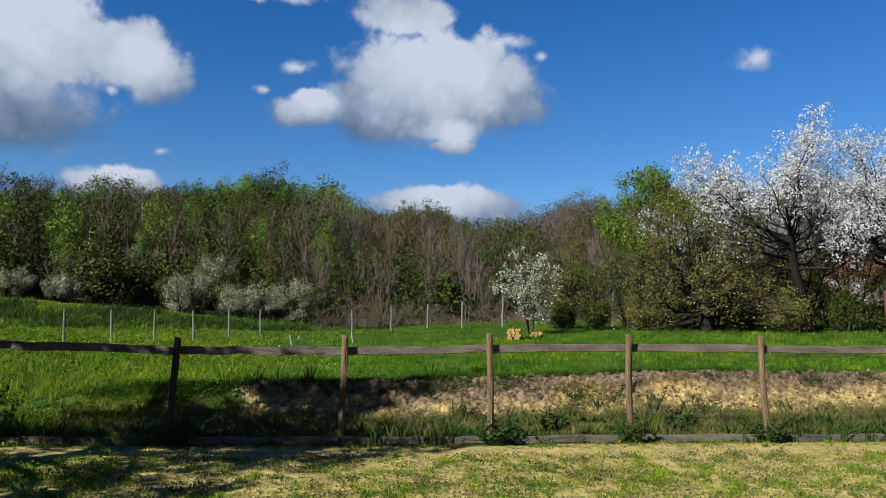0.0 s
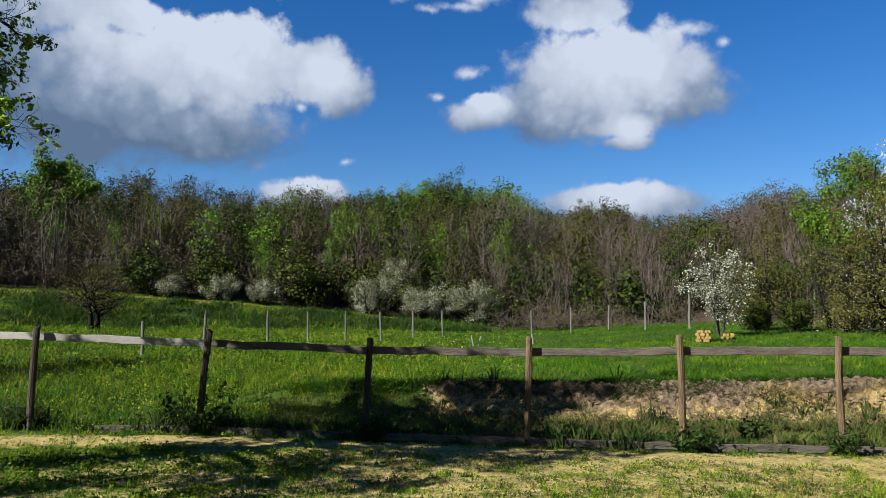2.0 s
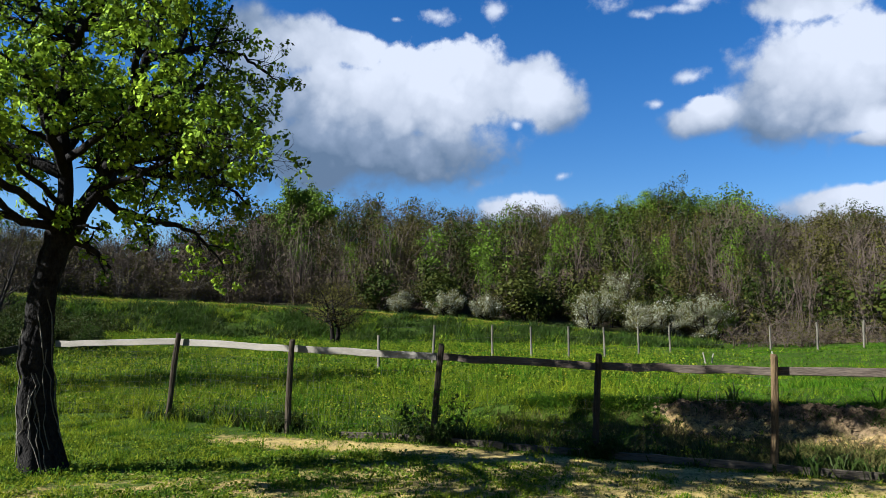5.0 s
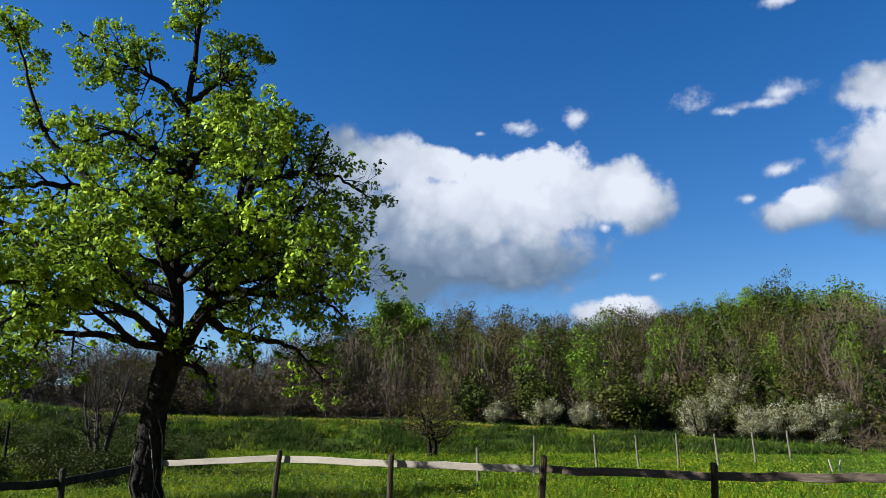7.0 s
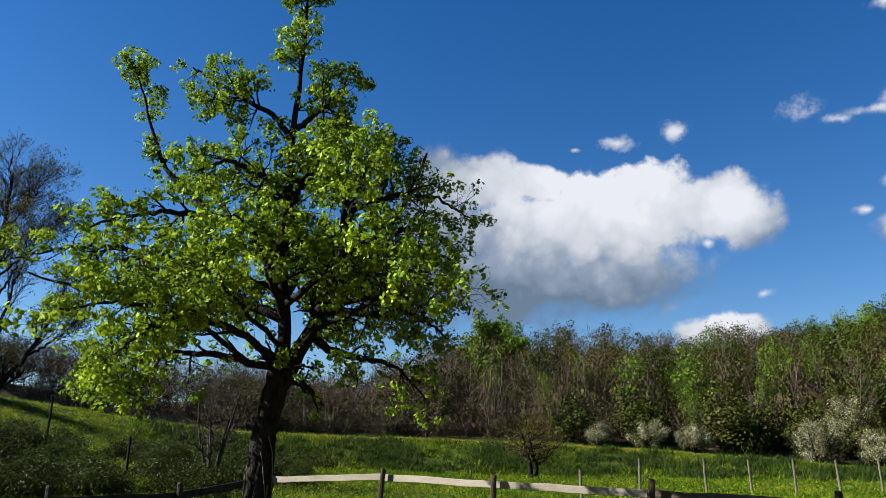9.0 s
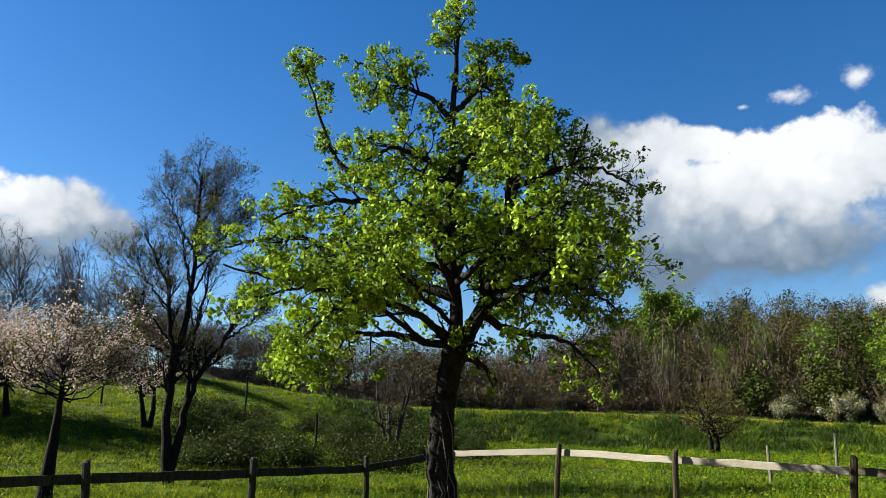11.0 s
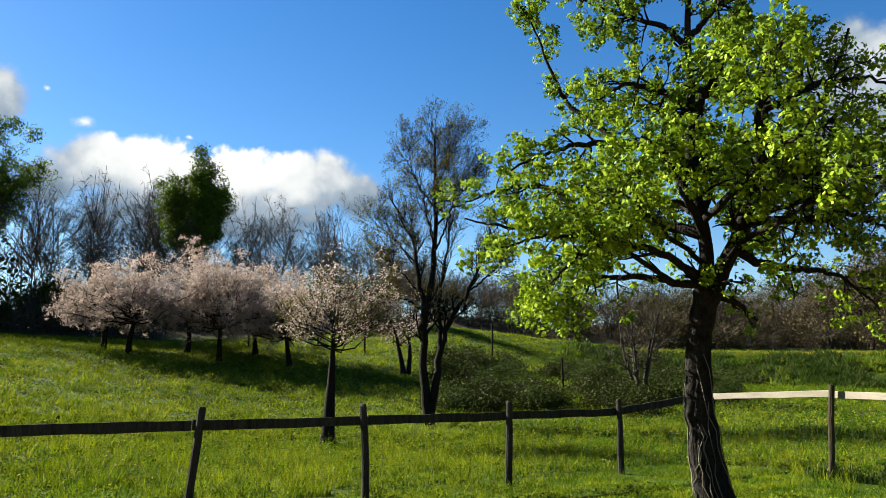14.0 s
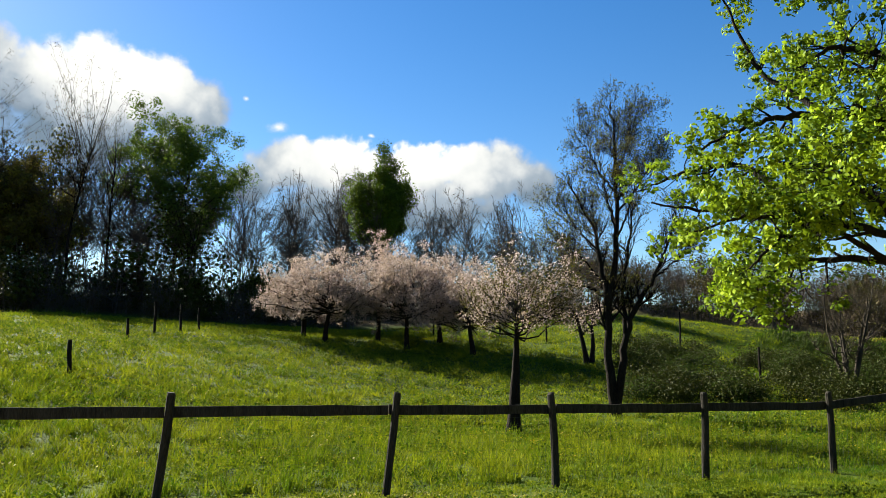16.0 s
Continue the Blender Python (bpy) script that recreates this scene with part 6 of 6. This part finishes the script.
def grow_grass():
    rng = np.random.RandomState(17)
    # the yard: short, patchy, greener towards the pear tree
    x, y = scatter(rng, 84000, -34, 118, 5.6, 15.6)
    strip = np.exp(-((y - np.interp(x, FENCE_X, FENCE_Y) + 0.75 - 0.25 * waves(x, y, 0.9, 11)) / 0.5) ** 2) * np.clip((x + 9.5) / 2, 0, 1)
    keep = (inside(x, y) > 0.5) & (rng.uniform(0, 1, len(x)) > np.maximum(bare_yard(x, y) * 0.55, strip * 0.97))
    x, y = x[keep], y[keep]
    az = np.degrees(np.arctan2(-x, y))
    green = np.clip((-x - 2.5) / 4, 0, 1) + 0.15 * waves(x, y, 1.3, 31) + 0.5 * waves(x, y, 5.3, 32) + 0.5 * waves(x, y, 15.0, 37) > -0.14 + 0.2 * rng.uniform(0, 1, len(x))
    side_ = (az > 47) & (np.hypot(x, y) > 9.2) | (az > 63)
    fringe = rng.uniform(0, 1, len(x)) < 0.42
    dry, turf, long_ = ~green & ~side_, green & ~side_, side_ & fringe
    grass("yard_grass", "short worn dry grass in the yard", DRY_GRASS, x[dry], y[dry], 6, 0.05, 0.045, 0.011, 0.6, 1, 1.6, fine=False)
    grass("yard_turf", "short green grass under the pear tree", GRASS, x[turf], y[turf], 9, 0.05, 0.06, 0.013, 0.65, 2, 1.3, fine=False)
    grass("side_grass", "longer pale grass along the side fence", GRASS, x[long_], y[long_], 14, 0.12, 0.09, 0.011, 0.6, 8, 0.9, fine=False)
    x, y = scatter(rng, 5200, 22, 112, 5.6, 12.0)
    strip = np.exp(-((y - np.interp(x, FENCE_X, FENCE_Y) + 0.75) / 0.5) ** 2) * np.clip((x + 9.5) / 2, 0, 1)
    keep = (inside(x, y) > 0.5) & (rng.uniform(0, 1, len(x)) > strip * 1.2) & (0.55 + 0.5 * waves(x, y, 3.1, 81) + 0.5 * waves(x, y, 8.0, 82) > rng.uniform(0, 1, len(x)))
    x, y, tall, shade = tufts(rng, x[keep], y[keep], 14, 0.09)
    C = np.stack([x, y, ground_z(x, y) + 0.06 * tall * rng.uniform(0.3, 1.3, len(x))], 1)
    V, Q, tint = leaves(rng, C, 0.036, 0.015, 0.8, 0.7)
    tint = np.clip(tint * 0.5 + 0.8 * np.repeat(shade, 4) - 0.2, 0, 1)
    tagged(mesh_np("yard_herbs", V, Q, mats=[HERB], attrs=[("tint", tint)]), "low leafy clumps of clover and plantain in the yard", "herbs", kind="stuff")
    # low rosettes and withered weeds on the worn side of the yard
    for name, label, material, count, seed in (("yard_rosettes", "low green rosettes of weeds on the worn yard", HERB, 2500, 91), ("withered_weeds", "flat brown withered weeds on the worn yard", WITHERED, 4600, 93)):
        rng2 = np.random.RandomState(seed)
        x, y = scatter(rng2, count, -36, 24, 6.0, 11.5)
        strip = np.exp(-((y - np.interp(x, FENCE_X, FENCE_Y) + 0.62 - 0.2 * waves(x, y, 0.9, 11)) / 0.36) ** 2)
        patch = (0.3 + 0.6 * waves(x, y, 2.2, seed) + 0.7 * waves(x, y, 6.0, seed + 1)) * np.clip((x + 4) / 3, 0.3, 1)
        keep = (inside(x, y) > 0.5) & (rng2.uniform(0, 1, len(x)) > strip * 1.05) & (patch > rng2.uniform(0, 1, len(x)))
        x, y, tall, shade = tufts(rng2, x[keep], y[keep], 13, 0.085)
        C = np.stack([x, y, ground_z(x, y) + 0.035 * tall * rng2.uniform(0.3, 1.4, len(x))], 1)
        V, Q, tint = leaves(rng2, C, 0.03, 0.014, 0.6, 0.6)
        tagged(mesh_np(name, V, Q, mats=[material], attrs=[("tint", np.clip(tint * 0.5 + 0.8 * np.repeat(shade, 4) - 0.15, 0, 1))]), label, "weeds", kind="stuff")
    # long grass beyond the fence
    x, y = scatter(rng, 21000, -36, 120, 9.0, 23.0)
    keep = (inside(x, y) < 0.3) & (rng.uniform(0, 1, len(x)) < (23.5 - np.hypot(x, y)) / 5) & (rng.uniform(0, 1, len(x)) > bank(x, y) * (0.95 + 0.5 * np.minimum(0, waves(x, y, 2.2, 61))))
    r, az = reach(x, y), np.degrees(np.arctan2(-x, y))
    keep &= (az > 20) | (r > 12.6) | (rng.uniform(0, 1, len(x)) < 0.25)
    x, y = x[keep], y[keep]
    short = np.degrees(np.arctan2(-x, y)) + 5 * waves(x, y, 0.8, 71) + rng.normal(0, 4, len(x)) < 16
    grass("meadow_grass", "long lush spring grass beyond the fence", GRASS, x[~short], y[~short], 16, 0.10, 0.24, 0.015, 0.6, 3, 0.85, fine=False)
    grass("plateau_grass", "short bright grass on the level above the bank", GRASS, x[short], y[short], 18, 0.12, 0.13, 0.015, 0.7, 4, 0.75, fine=False)
    x, y = scatter(rng, 50000, -36, 122, 15.0, 47.0)
    keep = rng.uniform(0, 1, len(x)) < (np.hypot(x, y) - 14) / 5
    x, y = x[keep], y[keep]
    level = np.degrees(np.arctan2(-x, y)) + 4 * waves(x, y, 0.4, 72) + rng.normal(0, 4, len(x)) < 17
    grass("far_plateau_grass", "short bright grass running to the wood", GRASS, x[level], y[level], 6, 0.22, 0.09, 0.03, 0.9, 15, 0.55, fine=False)
    x, y = x[~level], y[~level]
    on_bank = (np.hypot(x, y) > 40.6) & (np.hypot(x, y) < 44.4) & (np.degrees(np.arctan2(-x, y)) < 66) & (rng.uniform(0, 1, len(x)) < 0.8)
    x, y = x[~on_bank], y[~on_bank]
    grass("hillside_grass", "tufted grass on the far meadow and slope", GRASS, x, y, 7, 0.24, 0.17, 0.045, 0.8, 5, 1.0, fine=False)
    # dry grass and weeds at the foot of the fence and on the bank
    x, y = scatter(rng, 16000, -36, 26, 9.6, 15.5)
    r = reach(x, y)
    keep = (r > 10.5) & (r < 12.6) & (rng.uniform(0, 1, len(x)) < 0.7)
    grass("bank_grass", "thin dry grass on the lower bank", WITHERED, x[keep], y[keep], 10, 0.14, 0.19, 0.014, 0.8, 9, 1.1, fine=False)
    x, y = scatter(rng, 60000, -36, 24, 11.0, 16.0)
    r = reach(x, y) + 0.28 * waves(x, y, 1.6, 3)
    keep = (r > 12.72) & (r < 13.15) | (r > 12.0) & (r < 12.8) & (waves(x, y, 2.7, 63) + 0.5 * waves(x, y, 8.0, 64) > 0.42)
    grass("lip_grass", "rough grass hanging over the lip of the bank", HERB, x[keep], y[keep], 12, 0.10, 0.2, 0.016, 1.5, 12, 0.35, fine=False)
    x, y = scatter(rng, 9000, -36, 60, 9.6, 14.0)
    near = np.exp(-((y - 0.25 - np.interp(x, FENCE_X, FENCE_Y)) / 0.4) ** 2) * (0.35 + 0.8 * waves(x, y, 1.2, 33)) + 0.08 * bank(x, y)
    keep = (inside(x, y) < 0.5) & (rng.uniform(0, 1, len(x)) < near)
    grass("fence_weeds", "dark rank weeds along the fence", WEED, x[keep], y[keep], 14, 0.12, 0.26, 0.024, 0.8, 6)
    x, y = scatter(rng, 5200, 10, 62, 44.4, 46.2)
    grass("crest_grass", "pale trodden grass along the top of the embankment", DRY_GRASS, x, y, 8, 0.3, 0.09, 0.05, 0.9, 11, 1.3, fine=False)
    x, y = scatter(rng, 5200, 10, 66, 40.3, 44.6)
    keep = 0.75 + 0.5 * waves(x, y, 0.8, 91) + 0.5 * waves(x, y, 2.2, 92) > rng.uniform(0, 1, len(x))
    x, y = x[keep], y[keep]
    rank = waves(x, y, 1.1, 95) + rng.normal(0, 0.35, len(x)) > -0.15
    grass("embankment_weeds", "dark rank weeds on the embankment", WEED, x[rank], y[rank], 16, 0.28, 0.42, 0.07, 0.7, 10, 0.8, fine=False)
    grass("embankment_grass", "coarse bright tufts on the embankment", HERB, x[~rank], y[~rank], 14, 0.26, 0.3, 0.06, 0.7, 13, 1.0, fine=False)
    x, y = scatter(rng, 15000, 44, 121, 12.0, 44.0)
    keep = (inside(x, y) < 0.2) & (0.35 + 0.6 * waves(x, y, 0.7, 93) + 0.6 * waves(x, y, 2.0, 94) > rng.uniform(0, 1, len(x)))
    grass("tussocks", "darker tussocks of coarse grass on the slope", HERB, x[keep], y[keep], 16, 0.17, 0.26, 0.022, 0.8, 14, 0.7, fine=False)
    # low broad-leaved herbs and clover, in clumps
    for d0, d1, count, per, size, spread, seed in ((9.0, 19.0, 8000, 16, 0.05, 0.12, 51), (17.0, 36.0, 12000, 8, 0.075, 0.2, 52)):
        x, y = scatter(rng, count, 6, 120, d0, d1)
        keep = (inside(x, y) < 0.2) & (rng.uniform(0, 1, len(x)) < (np.degrees(np.arctan2(-x, y)) - 6) / 18) & (0.6 + 0.6 * waves(x, y, 0.9, seed) + 0.6 * waves(x, y, 2.9, seed + 4) > rng.uniform(0, 1, len(x)))
        x, y, tall, shade = tufts(rng, x[keep], y[keep], per, spread)
        C = np.stack([x, y, ground_z(x, y) + size * 2.2 * tall * rng.uniform(0.3, 1.3, len(x))], 1)
        V, Q, tint = leaves(rng, C, size, 0.02, 0.7, 0.6)
        tint = np.clip(tint * 0.5 + 0.8 * np.repeat(shade, 4) - 0.2, 0, 1)
        tagged(mesh_np("meadow_herbs", V, Q, mats=[HERB], attrs=[("tint", tint)]), "clumps of clover and broad-leaved herbs", "herbs", kind="stuff")
    # dandelions
    x, y = scatter(rng, 9000, 14, 120, 10.5, 30.0)
    keep = inside(x, y) < 0.2
    x, y = x[keep], y[keep]
    C = np.stack([x, y, ground_z(x, y) + rng.uniform(0.14, 0.34, len(x))], 1)
    V, Q, _ = leaves(rng, C, 0.03, 0.0, 3.0, 1.0, 0.0, 0.0)
    tagged(mesh_np("dandelions", V, Q, mats=[YELLOW]), "yellow dandelion heads in the long grass", "flowers", kind="stuff")


grow_grass()
